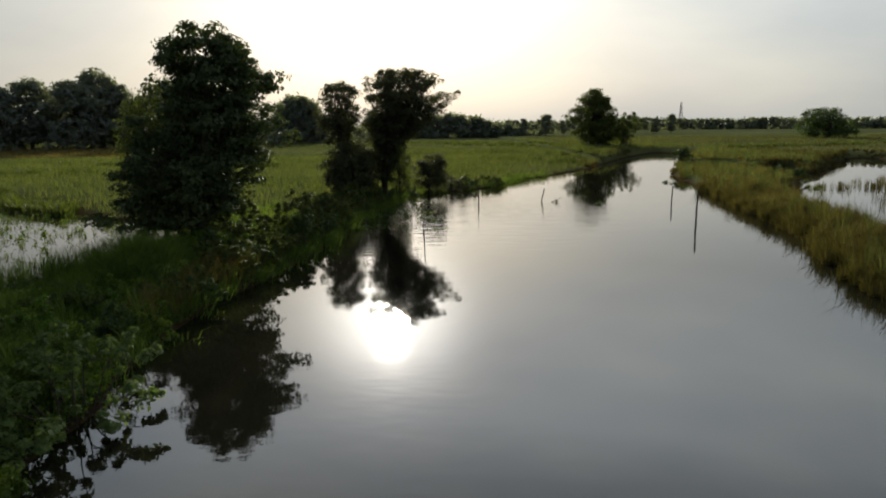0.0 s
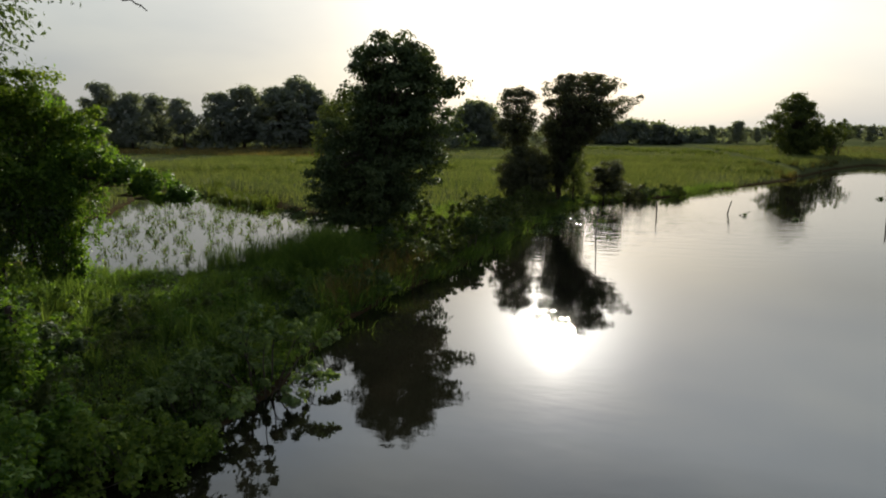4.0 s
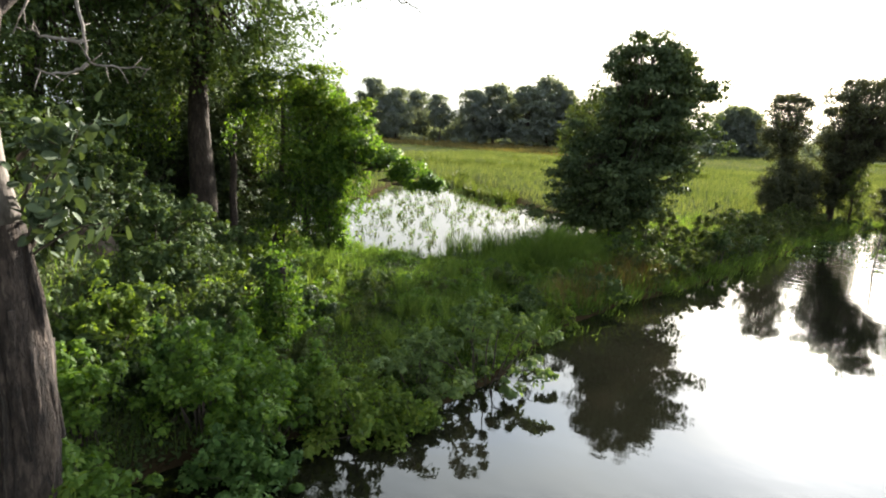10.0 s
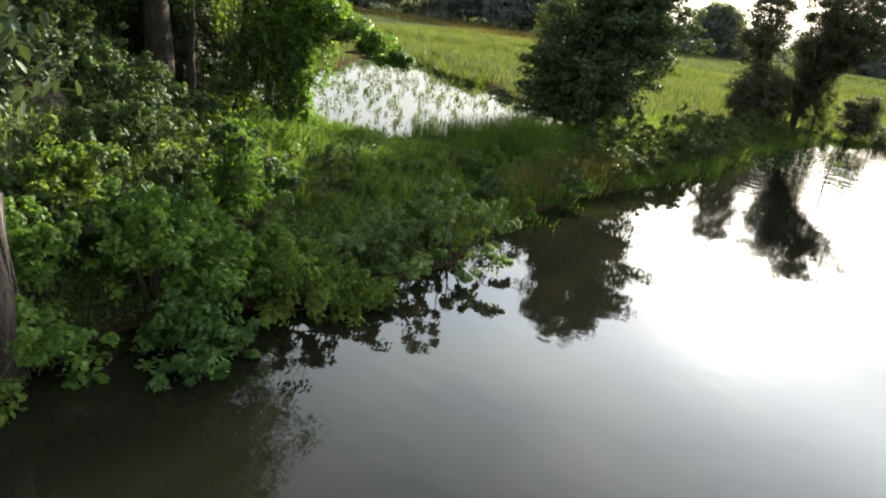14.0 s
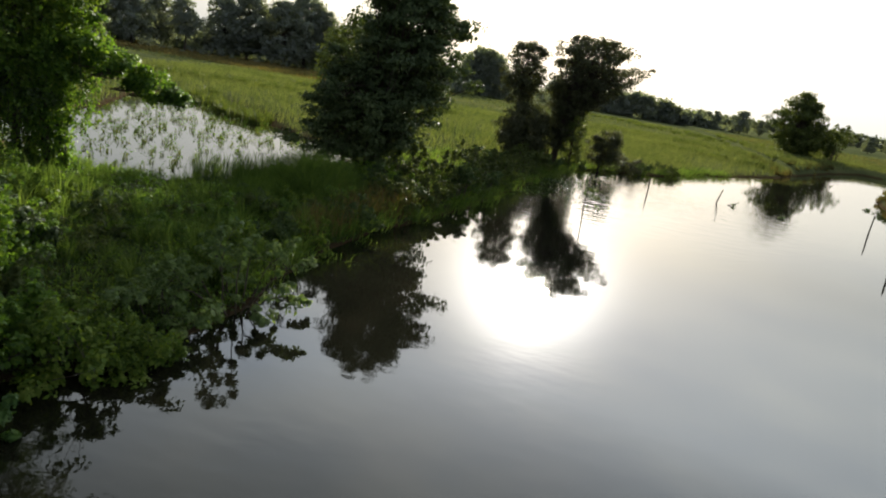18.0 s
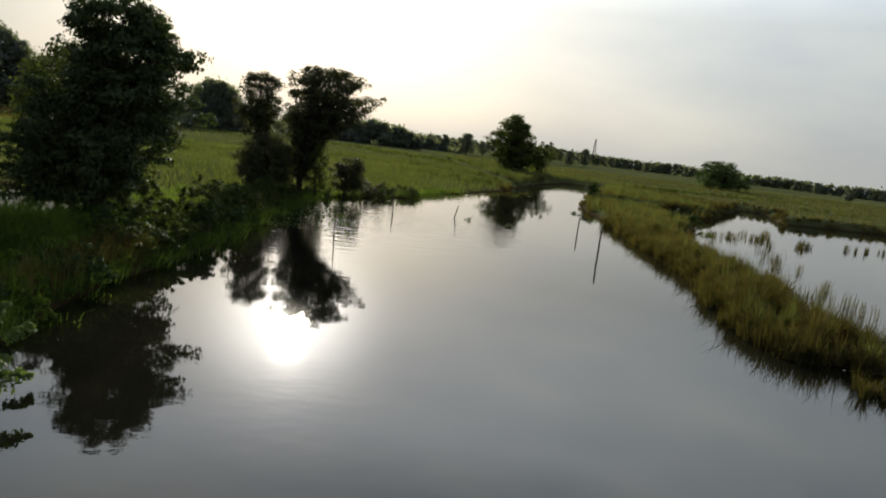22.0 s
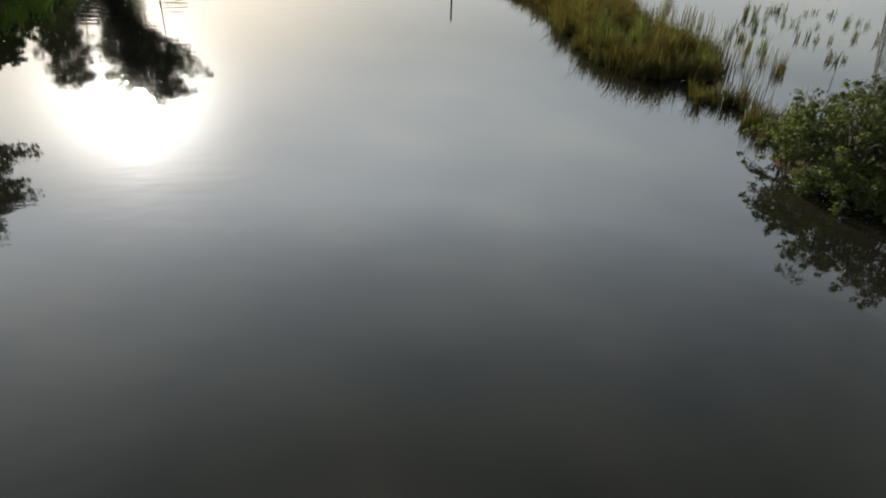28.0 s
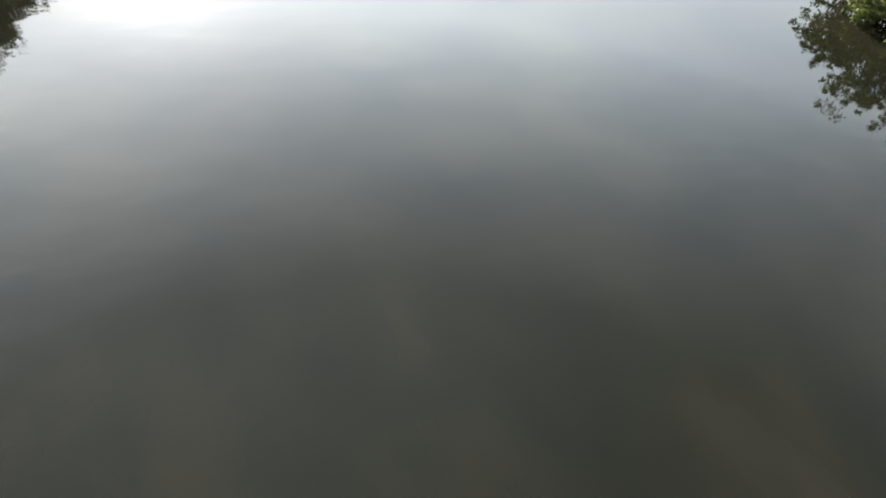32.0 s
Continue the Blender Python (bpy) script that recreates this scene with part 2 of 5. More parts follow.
def mat_water():
    m, nt, p, N, L = node_mat("river_water")
    p.inputs["Base Color"].default_value = (0.0095, 0.0078, 0.0050, 1)
    p.inputs["Roughness"].default_value = 0.03
    p.inputs["IOR"].default_value = 1.345
    t = N("ShaderNodeTexCoord")

    def waves(scale, sx, sy, turn):
        mp = N("ShaderNodeMapping"); mp.inputs["Scale"].default_value = (sx, sy, 1); mp.inputs["Rotation"].default_value = (0, 0, radians(turn))
        L(t.outputs["Object"], mp.inputs[0])
        n = N("ShaderNodeTexNoise"); n.inputs["Scale"].default_value = scale; n.inputs["Detail"].default_value = 3
        L(mp.outputs[0], n.inputs[0])
        return n
    fine, slow = waves(2.2, 0.6, 1.0, 12), waves(0.35, 0.7, 1.0, -20)
    patch = waves(0.06, 1.0, 1.6, 30)
    pr = N("ShaderNodeMapRange"); pr.inputs[1].default_value, pr.inputs[2].default_value, pr.inputs[3].default_value, pr.inputs[4].default_value = 0.42, 0.66, 0.12, 1.0
    L(patch.outputs[0], pr.inputs[0])
    # faint plumes of silt drift under the surface
    silt = waves(0.55, 1.0, 0.5, 25)
    silt.inputs["Detail"].default_value = 5
    tone = ramp_of(N, [(0.30, (0.0058, 0.0062, 0.0040)), (0.52, (0.0085, 0.0085, 0.0054)), (0.74, (0.0140, 0.0125, 0.0080))])
    L(silt.outputs[0], tone.inputs[0]); L(tone.outputs[0], p.inputs["Base Color"])
    # the current breaks into ripples off the wooded point
    far = N("ShaderNodeVectorMath"); far.operation = "DISTANCE"; far.inputs[1].default_value = (-1.5, 45.0, 0.0)
    L(t.outputs["Object"], far.inputs[0])
    fr = N("ShaderNodeMapRange"); fr.inputs[1].default_value, fr.inputs[2].default_value, fr.inputs[3].default_value, fr.inputs[4].default_value = 5.0, 17.0, 8.0, 0.0
    L(far.outputs["Value"], fr.inputs[0])
    race = waves(1.5, 0.3, 1.3, -6)
    rough = N("ShaderNodeMath"); rough.operation = "MULTIPLY"
    L(race.outputs[0], rough.inputs[0]); L(fr.outputs[0], rough.inputs[1])
    f = N("ShaderNodeMath"); f.operation = "MULTIPLY_ADD"
    L(fine.outputs[0], f.inputs[0]); L(pr.outputs[0], f.inputs[1]); L(rough.outputs[0], f.inputs[2])
    s = N("ShaderNodeMath"); s.operation = "MULTIPLY_ADD"; s.inputs[1].default_value = 0.7
    L(slow.outputs[0], s.inputs[0]); L(f.outputs[0], s.inputs[2])
    b = N("ShaderNodeBump"); b.inputs["Strength"].default_value = 1.0; b.inputs["Distance"].default_value = 0.0055
    L(s.outputs[0], b.inputs["Height"]); L(b.outputs[0], p.inputs["Normal"])
    return m


def mat_ground():
    m, nt, p, N, L = node_mat("meadow_ground")
    t = N("ShaderNodeTexCoord")
    n1 = N("ShaderNodeTexNoise"); n1.inputs["Scale"].default_value = 0.045; n1.inputs["Detail"].default_value = 6; n1.inputs["Roughness"].default_value = 0.62
    n2 = N("ShaderNodeTexNoise"); n2.inputs["Scale"].default_value = 1.6; n2.inputs["Detail"].default_value = 6; n2.inputs["Roughness"].default_value = 0.7
    mp = N("ShaderNodeMapping"); mp.inputs["Scale"].default_value = (0.35, 1.0, 1.0)
    L(t.outputs["Object"], mp.inputs[0]); L(mp.outputs[0], n1.inputs[0]); L(t.outputs["Object"], n2.inputs[0])
    a = N("ShaderNodeMath"); a.operation = "MULTIPLY_ADD"; a.inputs[1].default_value = 0.3
    s = N("ShaderNodeMath"); s.operation = "MULTIPLY_ADD"; s.inputs[1].default_value = 1.5; s.inputs[2].default_value = -0.42
    L(n1.outputs[0], s.inputs[0]); L(n2.outputs[0], a.inputs[0]); L(s.outputs[0], a.inputs[2])
    r = ramp_of(N, [(0.05, (0.036, 0.043, 0.021)), (0.35, (0.058, 0.070, 0.032)), (0.62, (0.082, 0.092, 0.042)), (0.95, (0.14, 0.112, 0.058))])
    L(a.outputs[0], r.inputs[0])
    # bare wet soil low down at the water's edge
    sp = N("ShaderNodeSeparateXYZ"); L(t.outputs["Object"], sp.inputs[0])
    lo = N("ShaderNodeMapRange"); lo.inputs[1].default_value, lo.inputs[2].default_value = 0.05, 0.34
    L(sp.outputs["Z"], lo.inputs[0])
    mx = N("ShaderNodeMixRGB"); mx.inputs[1].default_value = (0.045, 0.032, 0.018, 1)
    L(lo.outputs[0], mx.inputs[0]); L(r.outputs[0], mx.inputs[2]); L(mx.outputs[0], p.inputs["Base Color"])
    p.inputs["Roughness"].default_value = 0.95
    p.inputs["Specular IOR Level"].default_value = 0.0
    b = N("ShaderNodeBump"); b.inputs["Strength"].default_value = 0.8; b.inputs["Distance"].default_value = 0.3
    L(n2.outputs[0], b.inputs["Height"]); L(b.outputs[0], p.inputs["Normal"])
    return m


WATER, GROUND = mat_water(), mat_ground()
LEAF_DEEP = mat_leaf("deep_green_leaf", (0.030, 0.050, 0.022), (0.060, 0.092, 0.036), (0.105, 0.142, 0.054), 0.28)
LEAF_GLOSS = mat_leaf("dull_glossy_leaf", (0.034, 0.052, 0.028), (0.060, 0.086, 0.044), (0.095, 0.125, 0.068), 0.14, 0.45, 0.2)
LEAF_TALL = mat_leaf("shaded_drooping_leaf", (0.030, 0.046, 0.024), (0.056, 0.080, 0.038), (0.10, 0.128, 0.058), 0.16)
LEAF_DUSK = mat_leaf("dull_dark_leaf", (0.036, 0.040, 0.026), (0.060, 0.066, 0.040), (0.098, 0.104, 0.060), 0.24)
LEAF_OLIVE = mat_leaf("olive_leaf", (0.036, 0.05, 0.02), (0.068, 0.09, 0.031), (0.118, 0.138, 0.046), 0.34)
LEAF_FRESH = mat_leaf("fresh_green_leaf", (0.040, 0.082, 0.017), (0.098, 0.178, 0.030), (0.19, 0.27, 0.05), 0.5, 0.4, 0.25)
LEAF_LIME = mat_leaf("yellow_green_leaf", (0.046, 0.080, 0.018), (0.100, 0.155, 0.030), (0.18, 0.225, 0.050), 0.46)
LEAF_BROAD = mat_leaf("broad_green_leaf", (0.028, 0.062, 0.016), (0.060, 0.118, 0.028), (0.115, 0.18, 0.050), 0.36, 0.5, 0.2)
LEAF_PALE = mat_leaf("pale_grey_green_leaf", (0.055, 0.09, 0.036), (0.115, 0.17, 0.062), (0.19, 0.25, 0.105), 0.42, 0.42)
# greyed, lightened base colour stands in for haze over the far trees
LEAF_FAR = mat_leaf("distant_hazed_leaf", (0.140, 0.162, 0.160), (0.160, 0.182, 0.176), (0.178, 0.198, 0.186), 0.35, 0.9, 0.0)
GRASS = mat_leaf("meadow_grass", (0.045, 0.057, 0.030), (0.085, 0.102, 0.050), (0.140, 0.150, 0.078), 0.32, gloss=0.0)
GRASS_FIELD = mat_leaf("sunlit_field_grass", (0.052, 0.070, 0.032), (0.092, 0.114, 0.052), (0.15, 0.158, 0.080), 0.32, gloss=0.0)
GRASS_BANK = mat_leaf("lush_bank_grass", (0.040, 0.066, 0.024), (0.078, 0.124, 0.040), (0.135, 0.178, 0.064), 0.50, gloss=0.0)
REED = mat_leaf("olive_reed_grass", (0.038, 0.036, 0.018), (0.083, 0.074, 0.036), (0.145, 0.120, 0.060), 0.22, gloss=0.0)
DRY = mat_leaf("dry_straw_grass", (0.075, 0.058, 0.027), (0.135, 0.105, 0.046), (0.20, 0.16, 0.08), 0.20, gloss=0.0)
BARK = mat_solid("grey_brown_bark", [(0.2, (0.014, 0.009, 0.007)), (0.45, (0.034, 0.023, 0.017)), (0.65, (0.062, 0.044, 0.034)), (0.9, (0.115, 0.088, 0.068))], 6.0, 0.95, 1.0, (1, 1, 0.3), fine=4.0, crack=5.0)
BARK_PALE = mat_solid("pale_grey_bark", [(0.2, (0.07, 0.056, 0.046)), (0.5, (0.17, 0.145, 0.125)), (0.9, (0.30, 0.27, 0.24))], 4.0, 0.85, 0.6, (1, 1, 0.5))
TWIG = mat_solid("dark_twig_bark", [(0.2, (0.03, 0.022, 0.016)), (0.8, (0.09, 0.07, 0.05))], 4.0, 0.9, 0.3)
WOOD = mat_solid("weathered_dark_wood", [(0.1, (0.018, 0.014, 0.011)), (0.6, (0.05, 0.04, 0.03)), (0.95, (0.10, 0.085, 0.07))], 3.0, 0.85, 0.6, (1, 1, 0.2))
STEEL = mat_solid("galvanised_steel", [(0.1, (0.10, 0.105, 0.11)), (0.6, (0.16, 0.165, 0.17)), (0.95, (0.22, 0.225, 0.225))], 1.5, 0.75, 0.05, metal=0.15)
GLASSY = mat_solid("brown_insulator_glaze", [(0.1, (0.05, 0.04, 0.035)), (0.9, (0.12, 0.10, 0.09))], 5.0, 0.25, 0.02)
CONCRETE = mat_solid("worn_grey_concrete", [(0.1, (0.17, 0.165, 0.155)), (0.6, (0.27, 0.265, 0.25)), (0.95, (0.36, 0.35, 0.33))], 2.0, 0.9, 0.4)
EARTH = mat_solid("dark_bank_earth", [(0.1, (0.035, 0.025, 0.018)), (0.6, (0.075, 0.055, 0.04)), (0.95, (0.12, 0.095, 0.065))], 1.5, 0.95, 0.8)


# ---- mesh tools ----
rng = np.random.default_rng(7)


def mesh_of(name, V, F, material, smooth=False):
    """A mesh from arrays of corners and four-cornered faces."""
    V, F = np.asarray(V, dtype=np.float32), np.asarray(F, dtype=np.int32)
    me = bpy.data.meshes.new(name)
    me.vertices.add(len(V)); me.vertices.foreach_set("co", V.ravel())
    me.loops.add(F.size); me.loops.foreach_set("vertex_index", F.ravel())
    me.polygons.add(len(F))
    me.polygons.foreach_set("loop_start", np.arange(0, F.size, F.shape[1], dtype=np.int32))
    if smooth:
        me.polygons.foreach_set("use_smooth", np.ones(len(F), dtype=bool))
    me.update(calc_edges=True)
    me.materials.append(material)
    return me


def part(name, VF, material, parent, label="", smooth=False):
    ob = new(name, mesh_of(name, *VF, material, smooth))
    ob.parent = parent
    if label:
        tagged(ob, label=label)
    return ob


def thing(name, at, label, category, group="", kind=""):
    e = new(name)
    e.empty_display_size = 0.3
    e.location = at
    return tagged(e, label, category, group, kind)


def join(*pieces):
    Vs, Fs, k = [], [], 0
    for V, F in pieces:
        if len(V):
            Vs.append(V); Fs.append(np.asarray(F) + k); k += len(V)
    return np.concatenate(Vs), np.concatenate(Fs)


def tube(points, radii, sides=6, wob=0.0):
    """A tapered tube with closed ends along points."""
    P = np.asarray(points, float)
    R = np.asarray(radii, float)
    T = np.gradient(P, axis=0)
    T /= np.linalg.norm(T, axis=1)[:, None] + 1e-9
    ref = np.where(np.abs(T[:, 2:3]) > 0.9, np.array([[1.0, 0, 0]]), np.array([[0, 0, 1.0]]))
    A = np.cross(ref, T); A /= np.linalg.norm(A, axis=1)[:, None] + 1e-9
    B = np.cross(T, A)
    a = np.arange(sides) * 2 * np.pi / sides
    rr = R[:, None] * (1 + (rng.normal(0, wob, (len(P), sides)) if wob else 0))
    V = P[:, None] + rr[..., None] * (np.cos(a)[None, :, None] * A[:, None] + np.sin(a)[None, :, None] * B[:, None])
    V = V.reshape(-1, 3)
    n, F = len(P), []
    for i in range(n - 1):
        for j in range(sides):
            k = (j + 1) % sides
            F.append((i * sides + j, i * sides + k, (i + 1) * sides + k, (i + 1) * sides + j))
    V = np.vstack([V, P[0], P[-1]])
    cap0, cap1 = n * sides, n * sides + 1
    for j in range(0, sides, 2):
        F.append((cap0, (j + 2) % sides, (j + 1) % sides, j))
        F.append((cap1, (n - 1) * sides + j, (n - 1) * sides + (j + 1) % sides, (n - 1) * sides + (j + 2) % sides))
    return V, np.array(F)


def crooked(a, b, n=6, amount=0.06, sag=0.0):
    """A wavering line from a to b."""
    a, b = np.asarray(a, float), np.asarray(b, float)
    s = np.linspace(0, 1, n)[:, None]
    d = np.linalg.norm(b - a)
    off = np.cumsum(rng.normal(0, amount * d / n, (n, 3)), axis=0)
    off -= off[0] + (off[-1] - off[0]) * s
    P = a + (b - a) * s + off
    P[:, 2] += sag * np.sin(np.pi * s[:, 0])
    return P


def leaves(C, size, wide=0.5, droop=0.3, vary=0.35):
    """One folded four-cornered leaf at each place in C, turned at random, tips leaning down by droop."""
    n = len(C)
    d = rng.normal(0, 1, (n, 3)); d[:, 2] -= droop * 2
    d /= np.linalg.norm(d, axis=1)[:, None] + 1e-9
    up = rng.normal(0, 0.55, (n, 3)); up[:, 2] += 0.8        # upper sides mostly turned to the sky
    s = np.cross(up, d)
    s /= np.linalg.norm(s, axis=1)[:, None] + 1e-9
    u = np.cross(d, s)
    L = size * (1 + rng.uniform(-vary, vary, n))[:, None]
    W = L * wide * 0.5
    V = np.stack([C - d * L * 0.5, C - d * L * 0.05 + s * W + u * W * 0.35, C + d * L * 0.5, C - d * L * 0.05 - s * W + u * W * 0.35], 1).reshape(-1, 3)
    return V, np.arange(4 * n).reshape(-1, 4)


def ovals(C, size, wide=0.55, droop=0.3, vary=0.3):
    """Broad oval leaves of six corners, folded along the midrib."""
    n = len(C)
    d = rng.normal(0, 1, (n, 3)); d[:, 2] -= droop * 2
    d /= np.linalg.norm(d, axis=1)[:, None] + 1e-9
    up = rng.normal(0, 0.55, (n, 3)); up[:, 2] += 0.8
    s = np.cross(up, d); s /= np.linalg.norm(s, axis=1)[:, None] + 1e-9
    u = np.cross(d, s)
    L = size * (1 + rng.uniform(-vary, vary, n))[:, None]
    W = L * wide * 0.5
    at = lambda q, k: C + d * L * (q - 0.5) + s * W * k + u * W * abs(k) * 0.3
    V = np.stack([at(0, 0), at(0.25, 0.85), at(0.65, 0.8), at(1, 0), at(0.65, -0.8), at(0.25, -0.85)], 1).reshape(-1, 3)
    i = np.arange(n)[:, None] * 6
    return V, np.concatenate([i + np.array([[0, 1, 2, 3]]), i + np.array([[0, 3, 4, 5]])], 1).reshape(-1, 4)


def shell_leaves(C, U, size, wide=0.55, vary=0.35, droop=0.35):
    """Broad folded leaves at places C whose upper sides turn towards U, tips hanging a little."""
    n = len(C)
    U = U / (np.linalg.norm(U, axis=1)[:, None] + 1e-9)
    d = rng.normal(0, 1, (n, 3)); d[:, 2] -= droop * 2
    d -= U * (d * U).sum(1)[:, None] * 0.8
    d /= np.linalg.norm(d, axis=1)[:, None] + 1e-9
    s = np.cross(U, d); s /= np.linalg.norm(s, axis=1)[:, None] + 1e-9
    u = np.cross(d, s)
    L = size * (1 + rng.uniform(-vary, vary, n))[:, None]
    W = L * wide * 0.5
    V = np.stack([C - d * L * 0.5, C - d * L * 0.05 + s * W + u * W * 0.35, C + d * L * 0.5, C - d * L * 0.05 - s * W + u * W * 0.35], 1).reshape(-1, 3)
    return V, np.arange(4 * n).reshape(-1, 4)


def bunches(C, R, n, leaf, wide=0.55, under=0.25, flat=0.8, droop=0.35):
    """Leaves on the upper shells of uneven bunches round the places C: lit tops, open shaded undersides."""
    P, U = [], []
    for c, r in zip(np.asarray(C), R):
        k = max(6, int(n * rng.uniform(0.7, 1.3)))
        d = rng.normal(0, 1, (k, 3)); d /= np.linalg.norm(d, axis=1)[:, None]
        low = d[:, 2] < -0.1
        d[low & (rng.uniform(size=k) > under), 2] *= -1
        lob = 1 + 0.22 * np.sin(3 * np.arctan2(d[:, 1], d[:, 0]) + c[0] * 9) + 0.12 * np.sin(5 * d[:, 2] + c[1] * 7)
        q = r * lob * (1.06 - 0.55 * rng.uniform(size=k) ** 2.2)
        P.append(c + d * q[:, None] * np.array([1, 1, flat]))
        u = d * 0.75 + rng.normal(0, 0.36, (k, 3)); u[:, 2] += 0.5
        U.append(u)
    return shell_leaves(np.concatenate(P), np.concatenate(U), leaf, wide, 0.35, droop)


def tussock(P, n, r, h, width, lean=0.6):
    """Tussocks: n blades fanning out of each place, h an array of heights, one for each place."""
    Q = np.repeat(P, n, axis=0)
    a, q = rng.uniform(0, 6.283, len(Q)), np.sqrt(rng.uniform(size=len(Q)))
    out = np.stack([np.cos(a) * q, np.sin(a) * q, np.zeros(len(Q))], 1)
    Q = Q + out * r * 0.55
    hh = np.repeat(h, n) * (1 - 0.35 * q) * rng.uniform(0.6, 1.25, len(Q))
    D = out * (lean * 1.3 * hh)[:, None] + rng.normal(0, 0.10, (len(Q), 3)) * hh[:, None] * np.array([1, 1, 0])
    b = rng.uniform(0, 6.283, len(Q))
    S = np.stack([np.cos(b), np.sin(b), np.zeros(len(Q))], 1) * (width * 0.5)
    mid = Q + D * 0.32; mid[:, 2] += hh * 0.6
    top = Q + D; top[:, 2] += hh * (1 - 0.22 * q)
    V = np.stack([Q - S, Q + S, mid + S * 0.75, mid - S * 0.75, top + S * 0.12, top - S * 0.12], 1).reshape(-1, 3)
    i = np.arange(len(Q))[:, None] * 6
    return V, np.concatenate([i + np.array([[0, 1, 2, 3]]), i + np.array([[3, 2, 4, 5]])], 1).reshape(-1, 4)


def blades(P, height, width, lean=0.35, vary=0.4, way=None):
    """Grass: one bent tapering blade of two segments at each place."""
    n = len(P)
    h = height * (1 + rng.uniform(-vary, vary, n)) if np.isscalar(height) else height * (1 + rng.uniform(-vary, vary, n))
    a = rng.uniform(0, 2 * np.pi, n)
    D = np.stack([np.cos(a), np.sin(a), np.zeros(n)], 1)
    if way is not None:
        D = D * 0.6 + np.asarray(way)
    b = rng.uniform(0, 2 * np.pi, n)
    S = np.stack([np.cos(b), np.sin(b), np.zeros(n)], 1) * (width * 0.5)
    k = (lean * rng.uniform(0.3, 1.4, n) * h)[:, None]
    mid = P + D * k * 0.28; mid[:, 2] += h * 0.58
    top = P + D * k; top[:, 2] += h * (1 - 0.25 * lean)
    V = np.stack([P - S, P + S, mid + S * 0.75, mid - S * 0.75, top + S * 0.12, top - S * 0.12], 1).reshape(-1, 3)
    i = np.arange(n)[:, None] * 6
    F = np.concatenate([i + np.array([[0, 1, 2, 3]]), i + np.array([[3, 2, 4, 5]])], 1).reshape(-1, 4)
    return V, F


def puff(c, r, n, flat=0.8):
    """n places in a soft clump that thins outwards."""
    d = rng.normal(0, 1, (n, 3)); d /= np.linalg.norm(d, axis=1)[:, None]
    q = np.abs(rng.normal(0, 0.62, n))
    return np.asarray(c) + d * (q * r)[:, None] * np.array([1, 1, flat])


# ---- the lie of the land ----
LEFT_SHORE = [(-10.4, -60), (-10.4, 3.0), (-9.5, 6.0), (-8.4, 9.0), (-7.8, 12.0), (-7.9, 16), (-8.4, 19), (-7.9, 23), (-7.0, 27), (-6.2, 32), (-5.6, 37), (-5.3, 42), (-4.8, 48),
              (-3.6, 55), (0.2, 60.5), (3.8, 63), (8, 72), (12, 77), (18.8, 88), (27, 107), (35, 124), (44, 139)]
RIGHT_SHORE = [(51, 132), (44, 117), (37, 100), (31, 88.5), (26.8, 76), (25.0, 65), (22.6, 52), (21.0, 44), (19.8, 36), (17.8, 30), (16.3, 25), (15.4, 22.2), (15.8, 20.6), (17.4, 19.6), (19.4, 19.4), (19.4, 13.6), (16.6, 12.9), (15.2, 12.6), (14.0, 11.8), (14.0, 10.4),
               (14.8, 8.6), (16, 4), (16, -60)]
RIVER = LEFT_SHORE + RIGHT_SHORE
FLOOD = [(17.4, 14.2), (17.5, 16.6), (18.0, 18.6), (19.4, 21.5), (20.6, 24.5), (21.4, 28), (23.2, 35), (24.6, 44), (27, 53), (34, 63), (41, 76), (47, 82), (58, 98), (70, 113), (72, 106), (61, 88), (70, 90), (86, 90), (101, 84), (108, 66),
         (114, 42), (100, 14), (50, 8), (24, 10)]
POOL = [(37, 72), (43, 78), (45, 86), (41, 84), (37, 77)]
INLET = [(-10.3, 9.3), (-9.2, 9.1), (-8.8, 10.2), (-9.5, 11.0), (-10.4, 10.5)]
POND = [(-29, 24), (-24, 22.5), (-20, 22), (-17, 22.5), (-15.3, 26), (-14.6, 31), (-14.4, 37), (-20, 42), (-26, 46.5), (-31, 53), (-38, 57), (-43, 56), (-42, 50), (-35, 38.5), (-33, 30)]


def poly_distance(x, y, poly):
    """Distance to a polygon's edge, positive inside."""
    P = np.asarray(poly, float)
    Q = np.roll(P, -1, axis=0)
    best = np.full(x.shape, 1e9)
    inside = np.zeros(x.shape, bool)
    for (ax, ay), (bx, by) in zip(P, Q):
        ex, ey = bx - ax, by - ay
        t = np.clip(((x - ax) * ex + (y - ay) * ey) / (ex * ex + ey * ey), 0, 1)
        best = np.minimum(best, np.hypot(x - ax - t * ex, y - ay - t * ey))
        if ay != by:
            inside ^= ((ay > y) != (by > y)) & (x < ax + (y - ay) * ex / (by - ay))
    return np.where(inside, best, -best)


def ripple(x, y):
    return 0.5 * np.sin(x * 0.9 + 1.3 * np.sin(y * 0.37)) * np.cos(y * 0.71 + x * 0.23) + 0.3 * np.sin(2.1 * x - 1.7 * y)


def wet(x, y):
    """Metres into the nearest water, negative on land."""
    x, y = np.asarray(x, float), np.asarray(y, float)
    d = np.maximum.reduce([poly_distance(x, y, p) for p in (RIVER, FLOOD, POOL, POND, INLET)])
    return d + 0.45 * ripple(x, y)


